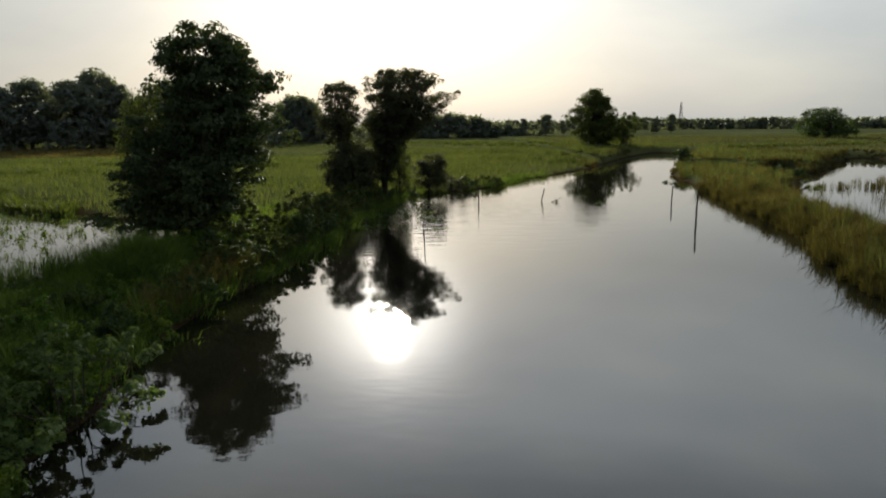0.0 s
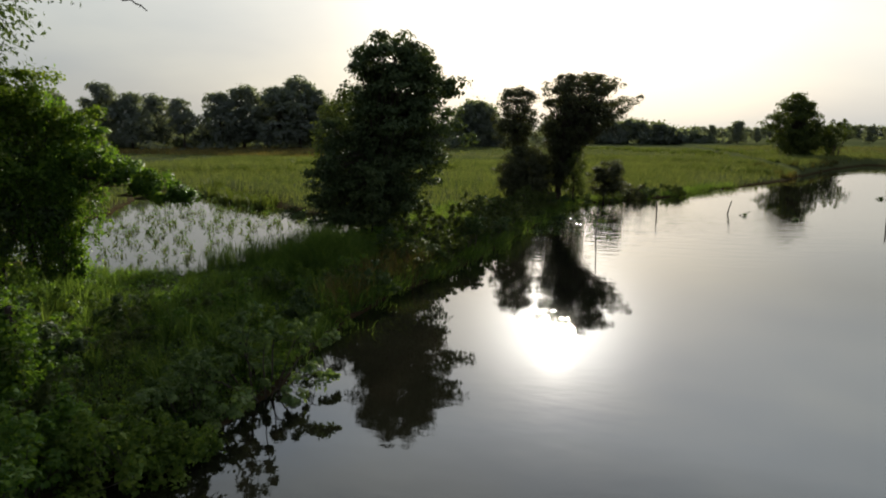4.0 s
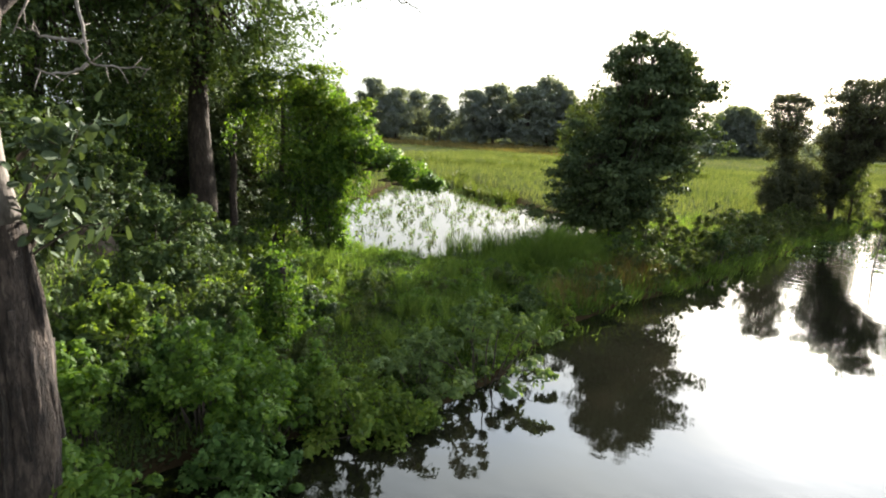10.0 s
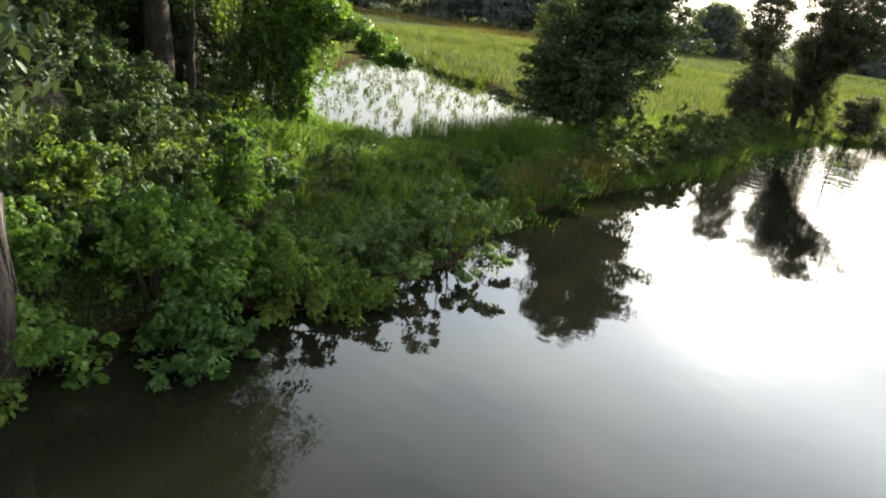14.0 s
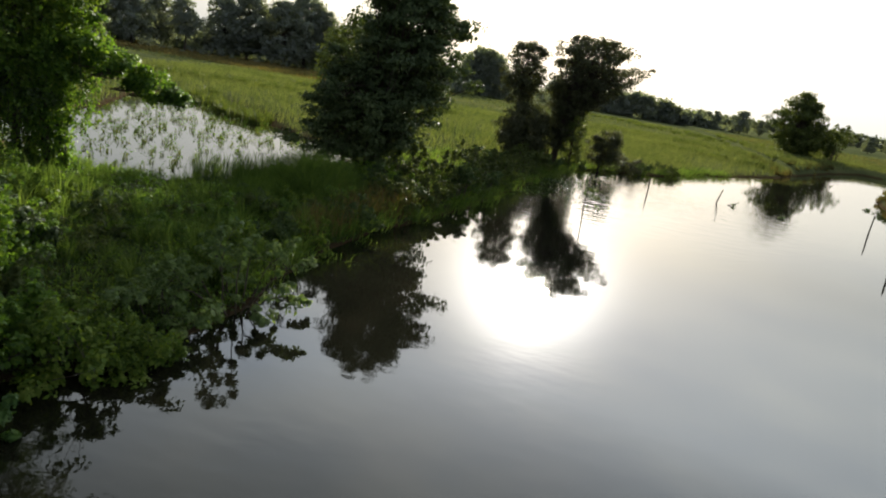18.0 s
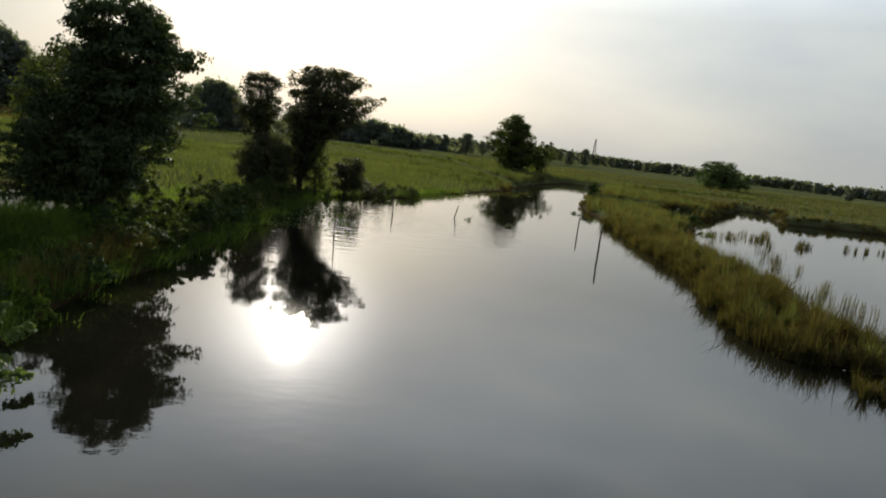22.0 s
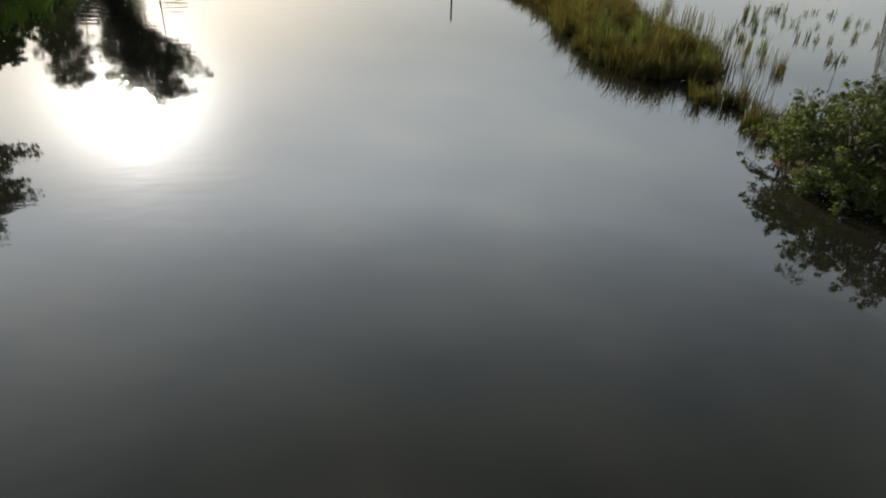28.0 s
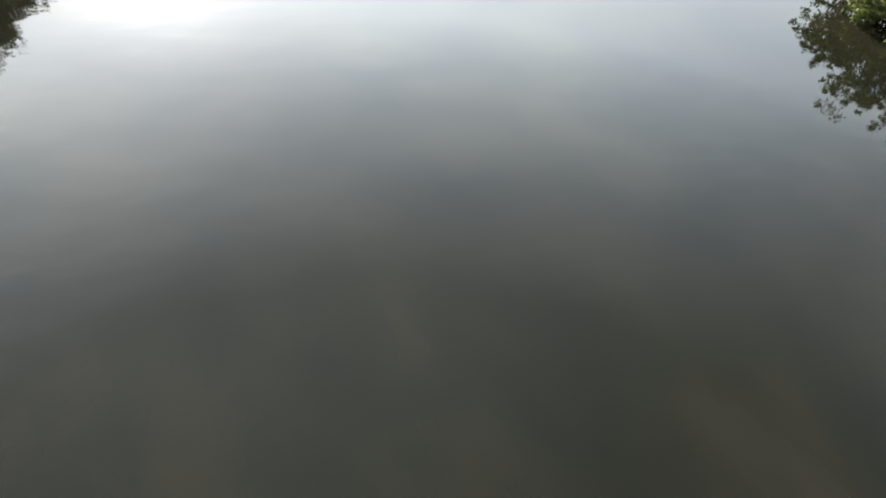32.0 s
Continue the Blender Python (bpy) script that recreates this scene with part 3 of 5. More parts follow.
def land(x, y):
    """Height of the ground over the water level."""
    x, y = np.asarray(x, float), np.asarray(y, float)
    d = -wet(x, y)
    h = np.where(d > 0, 0.10 + 0.42 * (1 - np.exp(-d / 3.0)) + 0.06 * ripple(x * 0.6, y * 0.6), np.maximum(-0.9, 0.10 + d * 0.45))
    fen = (x > 24) & (d > 0)
    h = np.where(fen, 0.12 + 0.5 * (1 - np.exp(-d / 0.5)) + 0.05 * ripple(x * 0.6, y * 0.6), h)
    far = np.hypot(x, y)
    h = np.where(fen & (far > 95), h + 0.6 * (1 - np.exp(-d / 0.4)), h)
    # the dyke under the power line
    h = h + 3.6 * np.clip((far - 150) / 28, 0, 1) * np.clip((np.degrees(np.arctan2(x, y)) - 45) / 4, 0, 1) * (d > 0) * np.clip((y + 5) / 20, 0, 1)
    # the approach embankment on both sides of the river
    bank = np.clip((13.0 - y) * 0.6, 0, 4.8) * np.clip((np.abs(x - 4.0) - 16.5) / 4.5, 0, 1) * (d > 0) * np.clip(d / 2.0, 0, 1)
    return h + bank * np.where(y > -8, 1, np.clip((y + 20) / 12, 0, 1))


def build_ground():
    u = np.linspace(-1, 1, 380)
    gx = 14.0 * np.sinh(u * 6.3) + u * 60
    gy = 25 + 14.0 * np.sinh(u * 6.3) + u * 75
    X, Y = np.meshgrid(gx, gy)
    V = np.stack([X, Y, land(X, Y)], -1).reshape(-1, 3)
    n = len(u)
    i = np.arange(n - 1)
    a = (i[:, None] * n + i[None]).ravel()
    F = np.stack([a, a + 1, a + n + 1, a + n], 1)
    g = new("ground", mesh_of("ground", V, F, GROUND, True))
    tagged(g, "flat green flood meadow with wet brown banks", "ground", kind="structure")
    s = 3000.0
    W = np.array([[-s, -s, 0], [s, -s, 0], [s, s, 0], [-s, s, 0]], float)
    w = new("water", mesh_of("water", W, [[0, 1, 2, 3]], WATER))
    tagged(w, "calm dark river water mirroring the hazy sky", "river", kind="structure")


build_ground()


def on_land(n, x0, x1, y0, y1, margin=0.0, keep=None):
    """n random places on land in a rectangle."""
    out = []
    k = 0
    while k < n:
        x, y = rng.uniform(x0, x1, 4 * n), rng.uniform(y0, y1, 4 * n)
        ok = wet(x, y) < -margin
        if keep is not None:
            ok &= keep(x, y)
        if not ok.any():
            break
        out.append(np.stack([x[ok], y[ok], land(x[ok], y[ok])], 1)); k += int(ok.sum())
    return np.concatenate(out)[:n]


def foot(x, y, sink=0.05):
    return (x, y, float(land(x, y)) - sink)


# ---- trees ----
def envelope(profile, z):
    zs, rs, xs = zip(*profile)
    return np.interp(z, zs, rs), np.interp(z, zs, xs)


def tree(name, at, label, profile, trunk_r, trunk_top, n_clump, clump_r, per, leaf, material, bark=BARK, limbs=7, lean=(0, 0), droop=0.3, wide=0.5, category="tree", group="", hollow=0.45, flat=0.75, layers=0):
    """A tree: profile gives crown radius and sideways shift at heights; each limb bears its own twigs and leaves."""
    e = thing(name, at, label, category, group)
    top = np.array([lean[0], lean[1], trunk_top])
    axis = crooked((0, 0, -0.25), top, 9, 0.05)
    rad = trunk_r * (1 - 0.75 * np.linspace(0, 1, 9)); rad[0] *= 1.45; rad[1] *= 1.1
    part("trunk", tube(axis, rad, 10, 0.05), bark, e, smooth=True)
    z0, z1 = profile[0][0], profile[-1][0]
    C = []
    while len(C) < n_clump:
        z = rng.uniform(z0, z1)
        out = 1.0
        if layers:                                   # boughs stand in tiers of uneven reach
            k = int((z - z0) / (z1 - z0) * layers)
            z = z0 + (k + 0.5 + rng.normal(0, 0.33)) * (z1 - z0) / layers
            out = 0.94 + 0.13 * math.sin(k * 2.6 + 1.0)
        r, sx = envelope(profile, z)
        if rng.uniform() > (r / max(p[1] for p in profile)) ** 0.8 + 0.05:
            continue
        a, q = rng.uniform(0, 2 * np.pi), math.sqrt(rng.uniform(hollow ** 2, 1))
        r *= out * (0.9 + 0.15 * math.sin(3 * a + z * 1.7) + 0.10 * math.sin(5 * a - z * 2.9))
        z -= 0.10 * r * q * q * (1 if layers else 0)
        C.append((sx + r * q * math.cos(a) * rng.uniform(0.85, 1.08), r * q * math.sin(a) * rng.uniform(0.85, 1.08), z))
    C = np.array(C)
    # limbs part the crown by height and direction
    ang = np.arctan2(C[:, 1], C[:, 0] - envelope(profile, C[:, 2])[1]) + C[:, 2] * 0.9
    idx = ((ang % (2 * np.pi)) / (2 * np.pi) * limbs).astype(int) % limbs
    for j in range(limbs):
        D = C[idx == j]
        if not len(D):
            continue
        m = D.mean(0)
        zt = np.clip(min(m[2] * 0.55, D[:, 2].min() * 0.9 + 0.3), 0.3, trunk_top * 0.92)
        k = np.interp(zt, axis[:, 2], np.arange(9))
        root = np.array([np.interp(k, np.arange(9), axis[:, c]) for c in range(3)])
        main = crooked(root, m, 6, 0.12, 0.15)
        r0 = trunk_r * 0.45 * (1 - zt / (trunk_top * 1.6))
        bits = [tube(main, np.linspace(r0, r0 * 0.35, 6), 6)]
        for c in D:
            s = main[rng.integers(2, 6)]
            bits.append(tube(crooked(s, c, 4, 0.12), np.linspace(r0 * 0.35, 0.012, 4), 4))
        limb = part("limb", join(*bits), bark, e)
        part("foliage", bunches(D, clump_r * rng.uniform(0.7, 1.35, len(D)), per, leaf, wide, 0.45, flat, droop), material, limb)
    return e


def bush(name, at, label, w, d, h, stems, per, leaf, material, branches=5, category="bush", group="", droop=0.15, wide=0.5, low=0.1, spread=0.11, twig=TWIG, thick=0.010, full=80):
    """A bush of a few branches, each of many leafy shoots that reach an uneven dome."""
    e = thing(name, at, label, category, group)
    turn0 = rng.uniform(0, 6.28)
    reach = rng.uniform(0.75, 1.2, branches)
    count = max(2, int(stems * per / 520 / branches))
    for b in range(branches):
        shoots, C, R = [], [], []
        for k in range(count):
            a = turn0 + (b + rng.uniform(-0.6, 0.6)) * 2 * np.pi / branches
            z = low + (1 - low) * rng.uniform(0.05, 1.0) ** 0.8
            q = math.sqrt(max(0.03, 1 - z * z)) * rng.uniform(0.55, 1.0)
            tip = np.array([w * q * math.cos(a), d * q * math.sin(a), h * z]) * np.array([reach[b], reach[b], 0.9 * rng.uniform(0.75, 1.15)])
            root = np.array([w * 0.15 * math.cos(a), d * 0.15 * math.sin(a), -0.12])
            line = crooked(root, tip, 6, 0.12, 0.16 * h)
            shoots.append(tube(line, np.linspace(thick * h + 0.006, 0.004, 6), 4))
            fat = rng.uniform(0.5, 1.1) * spread * 1.7
            way = line[-1] - line[-2]; way = way / (np.linalg.norm(way) + 1e-9)
            for q, m in ((1.3, 0.45), (0.5, 0.75), (-0.5, 1.0), (-1.6, 0.8)):   # a spray that tapers to the tip
                C.append(line[-1] + way * fat * q + rng.normal(0, fat * 0.3, 3)); R.append(fat * m)
            for _ in range(3):                        # side sprigs
                side = line[rng.integers(2, 6)] + rng.normal(0, spread * 2.0, 3)
                shoots.append(tube(crooked(line[3], side, 3, 0.1), [0.008, 0.006, 0.004], 4))
                C.append(side); R.append(rng.uniform(0.35, 0.95) * spread * 1.6)
        br = part("branch", join(*shoots), twig, e)
        part("foliage", bunches(C, R, full * 0.55, leaf, wide, 0.25, 0.85, droop), material, br)
    return e


# the tall tree between pond and river
tree("riverside_tree", foot(-12.5, 32.5), "tall dense dark green tree with drooping layered foliage on the bank",
     [(0.9, 2.5, -0.8), (1.8, 3.5, -0.8), (2.8, 4.0, 0.0), (4.0, 4.1, 0.3), (5.0, 4.1, 0.55), (6.3, 3.7, 1.1), (7.6, 3.0, 1.5), (9.0, 2.6, 1.4), (9.8, 2.2, 1.2), (10.2, 1.8, 1.0)],
     0.28, 9.4, 620, 0.50, 105, 0.19, LEAF_TALL, limbs=14, droop=0.9, wide=0.6, hollow=0.4, lean=(1.2, 0), flat=0.5, layers=10)
tree("young_tree", foot(-18.0, 42.0), "paler young tree standing behind the tall one", [(2.0, 1.8, 0), (4, 2.6, 0), (6.5, 2.2, 0), (8.2, 0.8, 0)], 0.14, 7.0, 70, 0.7, 120, 0.24, LEAF_OLIVE, limbs=5)
# the flat-crowned pair further up the bank
tree("umbrella_tree", foot(-5.0, 54.6), "tree with a broad rounded crown leaning over the water",
     [(1.4, 0.7, 0.1), (3.0, 1.2, 0.2), (4.4, 1.5, 0.3), (5.4, 2.4, 0.9), (6.4, 3.5, 1.6), (7.6, 4.0, 1.9), (8.6, 3.9, 1.9), (9.4, 3.2, 1.8), (10.1, 1.9, 1.55)], 0.26, 8.2, 600, 0.40, 80, 0.17, LEAF_DUSK, limbs=11, lean=(0.8, 0.2), hollow=0.1, flat=0.7)
tree("leafy_trunk_tree", foot(-3.6, 53.9), "narrow pale creeper-clad tree on the water's edge", [(0.4, 0.7, 0.0), (1.8, 0.9, 0.1), (3.0, 0.8, 0.2), (4.2, 0.4, 0.2)], 0.10, 3.8, 46, 0.4, 90, 0.15, LEAF_OLIVE, limbs=4)
tree("small_round_tree", foot(-8.7, 55.6), "small round-headed dark tree on the bank", [(4.2, 1.3, 0), (5.2, 1.8, 0), (6.9, 1.9, 0), (8.2, 1.5, 0), (9.1, 0.8, 0.1)], 0.13, 7.4, 170, 0.38, 80, 0.17, LEAF_DUSK, limbs=6, hollow=0.1)
tree("round_bush", foot(-7.4, 53.2), "dense round dark bush on the bank", [(0.5, 1.7, 0), (1.4, 2.2, 0), (2.5, 2.35, 0), (3.6, 1.8, 0), (4.3, 0.9, 0)], 0.12, 3.2, 260, 0.42, 130, 0.15, LEAF_DUSK, limbs=7, category="bush", hollow=0.5)
tree("bank_bush", foot(-1.3, 56.6), "low round dark bush at the water's edge", [(1.2, 1.0, 0.3), (1.9, 1.5, 0.3), (2.9, 1.5, 0.3), (3.9, 0.8, 0.3)], 0.09, 2.6, 100, 0.40, 110, 0.15, LEAF_DUSK, limbs=5, category="bush", hollow=0.4)
bush("bank_bush", foot(1.0, 60.2), "low dark bush at the water's edge", 2.0, 1.4, 1.9, 110, 70, 0.16, LEAF_DUSK, spread=0.2)
# the lone trees up the river
tree("lone_bank_tree", foot(33.9, 143.3), "broad dark tree alone on the far bend of the river",
     [(0.2, 3.4, 0.4), (2.5, 5.4, -0.8), (5.4, 6.0, -1.4), (8.2, 4.8, -1.8), (10.3, 3.0, -1.5), (11.7, 1.3, -1.2)], 0.4, 8.5, 270, 0.9, 100, 0.40, LEAF_OLIVE, limbs=8, hollow=0.2)
bush("bank_bush", foot(39.4, 142.0), "rounded dark bush beside the lone tree", 4.0, 3.0, 6.6, 160, 60, 0.36, LEAF_OLIVE, spread=0.45)
tree("low_spreading_tree", foot(118.0, 204.0), "low wide dark tree with arching feathery branches in the meadow",
     [(0.8, 8.0, 0), (3.0, 8.8, 0), (5.5, 7.5, -0.6), (7.6, 5.5, -1.5), (9.0, 3.0, -2.5)], 0.45, 6.0, 120, 1.25, 110, 0.7, LEAF_DEEP, limbs=8, droop=0.7, wide=0.28)

# ---- the distant wood ----
far_kinds = [
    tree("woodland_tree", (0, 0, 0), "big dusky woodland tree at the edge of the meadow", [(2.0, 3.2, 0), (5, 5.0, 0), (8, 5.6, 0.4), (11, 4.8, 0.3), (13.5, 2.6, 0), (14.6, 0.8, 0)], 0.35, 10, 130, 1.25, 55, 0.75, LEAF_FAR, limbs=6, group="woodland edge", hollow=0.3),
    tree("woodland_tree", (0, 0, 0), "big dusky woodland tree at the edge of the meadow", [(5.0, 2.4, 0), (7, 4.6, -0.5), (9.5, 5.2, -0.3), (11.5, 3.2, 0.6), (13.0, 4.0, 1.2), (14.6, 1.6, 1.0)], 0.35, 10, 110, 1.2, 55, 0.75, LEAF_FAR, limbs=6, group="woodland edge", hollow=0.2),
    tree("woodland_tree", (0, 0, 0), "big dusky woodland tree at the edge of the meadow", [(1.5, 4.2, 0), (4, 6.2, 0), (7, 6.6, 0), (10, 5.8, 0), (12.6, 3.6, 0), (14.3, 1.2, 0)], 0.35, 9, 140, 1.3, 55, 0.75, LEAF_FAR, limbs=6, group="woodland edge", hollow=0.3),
]
FAR_TREES = [  # azimuth from +y, distance, height
    (-56, 190, 17), (-52, 195, 16), (-48.5, 200, 17), (-45.5, 205, 15), (-42.2, 205, 17), (-40.2, 200, 15.5), (-38.4, 210, 15), (-36.4, 200, 13.4), (-33.7, 205, 16.3), (-31.8, 205, 17.6), (-30.2, 210, 14),
    (-28.9, 200, 18), (-27.3, 205, 20.2), (-25.7, 205, 16.6), (-24.0, 215, 15), (-22.2, 200, 18), (-20.0, 210, 16), (-17.6, 215, 15), (-8.5, 260, 12), (-6.2, 270, 11),
    (-3.6, 285, 8.5), (5.6, 300, 6.8), (6.9, 300, 7.2), (8.8, 290, 9.2), (10.2, 300, 6.5), (16.0, 330, 8.6), (17.6, 340, 7.6), (18.9, 340, 9),
    (21.0, 420, 6.5), (24.0, 480, 7), (36.6, 520, 7.5), (38.8, 260, 5.0), (51.3, 345, 7.4), (52.4, 345, 8.2), (53.6, 345, 8.7), (54.8, 345, 9.8), (56.0, 345, 10.2), (57.3, 345, 10.2), (58.8, 345, 10.5), (60.3, 345, 10.5)]
used = set()
for i, (az, dist, high) in enumerate(FAR_TREES):
    x, y = dist * math.sin(radians(az)), dist * math.cos(radians(az))
    k = i % 3
    s = high / 14.6
    m = pose(x, y, float(land(x, y)) - 0.1, 0, 0, (i * 77) % 360) @ Matrix.Diagonal((s * (1.0 + 0.15 * math.sin(i * 2.3)), s * (1.0 + 0.15 * math.sin(i * 2.3)), s, 1))
    if k not in used:
        used.add(k)
        far_kinds[k].matrix_basis = m
        far_kinds[k].scale = m.to_scale()
    else:
        o = far_kinds[k]
        keep, o.scale = o.scale.copy(), (1, 1, 1)
        copy_thing(o, m)
        o.scale = keep


def woods(name, label, a0, a1, d0, d1, h0, h1, n, per, leaf):
    """A far belt of trees too many to count."""
    pts = []
    for _ in range(n):
        a, d = radians(rng.uniform(a0, a1)), rng.uniform(d0, d1)
        h = rng.uniform(h0, h1) * (0.75 + 0.35 * math.sin(a * 57) * math.sin(a * 23 + 1))
        r = h * rng.uniform(0.4, 0.75)
        c = np.array([d * math.sin(a), d * math.cos(a), 0.3 + h * 0.5])
        pts.append(puff(c, 1.0, per, 1.0) * 1.0)
        pts[-1] = c + (pts[-1] - c) * np.array([r, r, h * 0.5])
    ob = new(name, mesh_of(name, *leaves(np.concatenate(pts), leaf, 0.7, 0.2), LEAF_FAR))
    tagged(ob, label, "trees", kind="stuff")


woods("far_woods", "continuous dusky belt of trees closing the meadow", -62, -14, 206, 245, 6, 13, 360, 150, 1.1)


def wooded_rise(name, label, azs, highs, d, n, per, leaf, base=0.0):
    """A smooth-topped mass of far trees whose crowns follow one rounded line."""
    pts = []
    for _ in range(n):
        a = rng.uniform(azs[0], azs[-1])
        h = float(np.interp(a, azs, highs))
        r = rng.uniform(1.3, 2.6)
        z = base + max(0.6, (h - base - r * 0.8) * rng.uniform(0.02, 1) ** 0.75)
        dd = d + rng.uniform(-6, 8)
        pts.append(puff((dd * math.sin(radians(a)), dd * math.cos(radians(a)), z), r, per, 0.8))
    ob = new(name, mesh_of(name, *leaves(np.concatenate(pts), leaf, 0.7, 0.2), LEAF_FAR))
    tagged(ob, label, "trees", kind="stuff")


wooded_rise("far_woods", "rounded mass of tall dusky trees behind the meadow", [-14.6, -13.8, -12.9, -12.2, -11.4, -10.7, -10.0], [6, 14, 16.8, 17.2, 16.4, 14, 6], 236, 420, 90, 0.9)
wooded_rise("far_woods", "tree-covered hillock beyond the meadow", [-4.5, -2.6, -0.8, 0.7, 2.2, 3.6, 5.6, 7.0], [4, 8.5, 11.2, 12.2, 11.4, 9.2, 7.6, 4], 300, 520, 80, 1.1)
woods("far_woods", "tree-covered low rise beyond the meadow", -11, 9.5, 290, 330, 4.5, 8, 150, 90, 1.2)
wooded_rise("far_woods", "thin hazy line of trees along the horizon", [3.5, 6, 9, 13, 16, 19, 23, 26, 30, 33, 38, 42, 46, 50, 56, 63], [8, 11, 9.5, 10, 12.5, 11, 9.5, 11, 9, 10, 9.5, 11, 10, 11.5, 11, 12], 560, 2300, 34, 1.8)
wooded_rise("far_woods", "dark clump of trees beyond the flooded field", [50.2, 51.0, 53.0, 55.5, 58, 62], [8.7, 11.8, 12.5, 13.6, 14.0, 13.6], 345, 360, 80, 1.0, 3.8)
woods("field_scrub", "low pale scrub at the foot of the woodland", -50, -18, 190, 205, 1.5, 4.5, 60, 60, 0.6)


# ---- the overgrown near bank ----
def creeper(name, at, label, cols, cap, leaf, material, per=130, wrap=2.4, strands=0, stems=()):
    """Trunks hung with climbing plants: columns of (x, y, height, radius) and a spreading cap of (x, y, z, radius) clumps, each with hanging strands."""
    e = thing(name, at, label, "tree")
    for x, y, h, r in cols:
        axis = crooked((x, y, -0.6), (x + rng.normal(0, 0.3), y + rng.normal(0, 0.3), h), 8, 0.05)
        t = part("trunk", tube(axis, np.linspace(0.16, 0.07, 8), 8, 0.06), BARK, e, smooth=True)
        P = [puff(axis[min(7, int(q * 8))] + rng.normal(0, r * 0.35, 3), r * rng.uniform(0.5, 1.1), int(per * 0.7), 1.3) for q in rng.uniform(0.05, 1, int(h * wrap))]
        # column leaves go deeper by x: the vine tree's shaded side, put into colour
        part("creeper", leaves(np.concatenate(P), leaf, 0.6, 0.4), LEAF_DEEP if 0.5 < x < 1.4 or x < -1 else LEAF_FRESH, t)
    for x0, y0, x1, y1, h, r in stems:                # bare trunks between the curtains
        part("trunk", tube(crooked((x0, y0, -0.5), (x1, y1, h), 9, 0.05), np.linspace(r, r * 0.6, 9), 9, 0.08), BARK_PALE if r > 0.2 else BARK, e, smooth=True)
    for x, y, z, r in cap:
        bits = [tube(crooked((x * 0.75, y * 0.75, z - 0.3 * r), (x + rng.normal(0, r * .4), y + rng.normal(0, r * .4), z + rng.normal(0, r * .4)), 5, 0.12), np.linspace(0.03, 0.01, 5), 4) for _ in range(4)]
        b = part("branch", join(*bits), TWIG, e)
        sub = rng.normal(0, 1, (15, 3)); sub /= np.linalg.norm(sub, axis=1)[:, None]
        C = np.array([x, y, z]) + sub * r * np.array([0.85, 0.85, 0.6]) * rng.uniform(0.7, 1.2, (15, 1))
        # deep leaf low and left, bright only on top: shade put into leaf colour
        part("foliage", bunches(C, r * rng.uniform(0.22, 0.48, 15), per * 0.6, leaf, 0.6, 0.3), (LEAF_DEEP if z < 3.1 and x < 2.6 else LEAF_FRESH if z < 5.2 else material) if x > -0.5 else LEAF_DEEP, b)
        for _ in range(strands if x < 2.6 else 0):
            a, q = rng.uniform(0, 6.28), r * rng.uniform(0.3, 1.05)
            p0 = np.array([x + q * math.cos(a), y + q * math.sin(a), z - 0.2 * r])
            p1 = p0 + np.array([rng.normal(0, 0.2), rng.normal(0, 0.2), -min(z - 0.4, rng.uniform(0.8, 3.4))])
            line = crooked(p0, p1, 9, 0.05)
            v = part("hanging_vine", tube(line, np.linspace(0.014, 0.006, 9), 4), TWIG, e)
            C = np.concatenate([line[k] + rng.normal(0, 0.13, (16, 3)) for k in range(9)])
            part("foliage", leaves(C, leaf * 0.9, 0.6, 0.5), material if rng.uniform() < 0.6 else LEAF_FRESH, v)
    return e


creeper("vine_hung_tree", foot(-21.6, 17.8), "tree smothered in bright green creepers beside the flooded pond",
        [(0.9, 1.0, 6.2, 0.8), (1.6, 1.7, 6.0, 1.0), (2.1, 2.2, 5.2, 0.55), (-2.8, -3.4, 5.6, 0.8)],
        [(-0.5, -0.7, 6.3, 0.9), (0.3, 0.1, 6.6, 1.3), (1.0, 1.1, 6.9, 1.2), (1.3, 1.5, 5.6, 1.4), (1.9, 2.1, 6.0, 1.2), (2.2, 2.4, 5.0, 1.1), (1.7, 1.8, 3.8, 1.0), (1.0, 1.1, 4.2, 1.2), (0.5, 0.5, 3.0, 0.9), (1.3, 1.3, 2.4, 1.0), (0.2, 0.2, 1.5, 0.9), (2.9, 2.9, 4.1, 0.8), (3.5, 3.5, 3.8, 0.8), (4.2, 4.0, 3.4, 0.8), (4.8, 4.5, 3.2, 0.6), (-2.9, -3.3, 6.6, 1.3), (-3.8, -4.4, 5.4, 1.5)], 0.15, LEAF_LIME, 230, 6.0, 9, [(-0.9, -1.3, -0.9, -1.2, 4.8, 0.19), (0.0, -0.4, 1.1, 0.9, 3.4, 0.16), (0.4, 0.2, 0.3, 0.3, 6.0, 0.13)])
for x, y, h in ((-25.4, 19.4, 7.0), (-28.0, 18.4, 8.0), (-24.2, 18.0, 5.0), (-26.4, 15.6, 7.5), (-30.0, 21.0, 8.5)):
    tree("thicket_tree", foot(x, y), "dark leafy understorey tree behind the vine-hung trunks", [(0.4, 1.6, 0), (h * 0.3, 2.3, 0), (h * 0.65, 2.3, 0), (h, 1.2, 0)], 0.12, h * 0.8, 150, 0.6, 90, 0.18, LEAF_TALL, limbs=5, hollow=0.2, group="thicket trees")
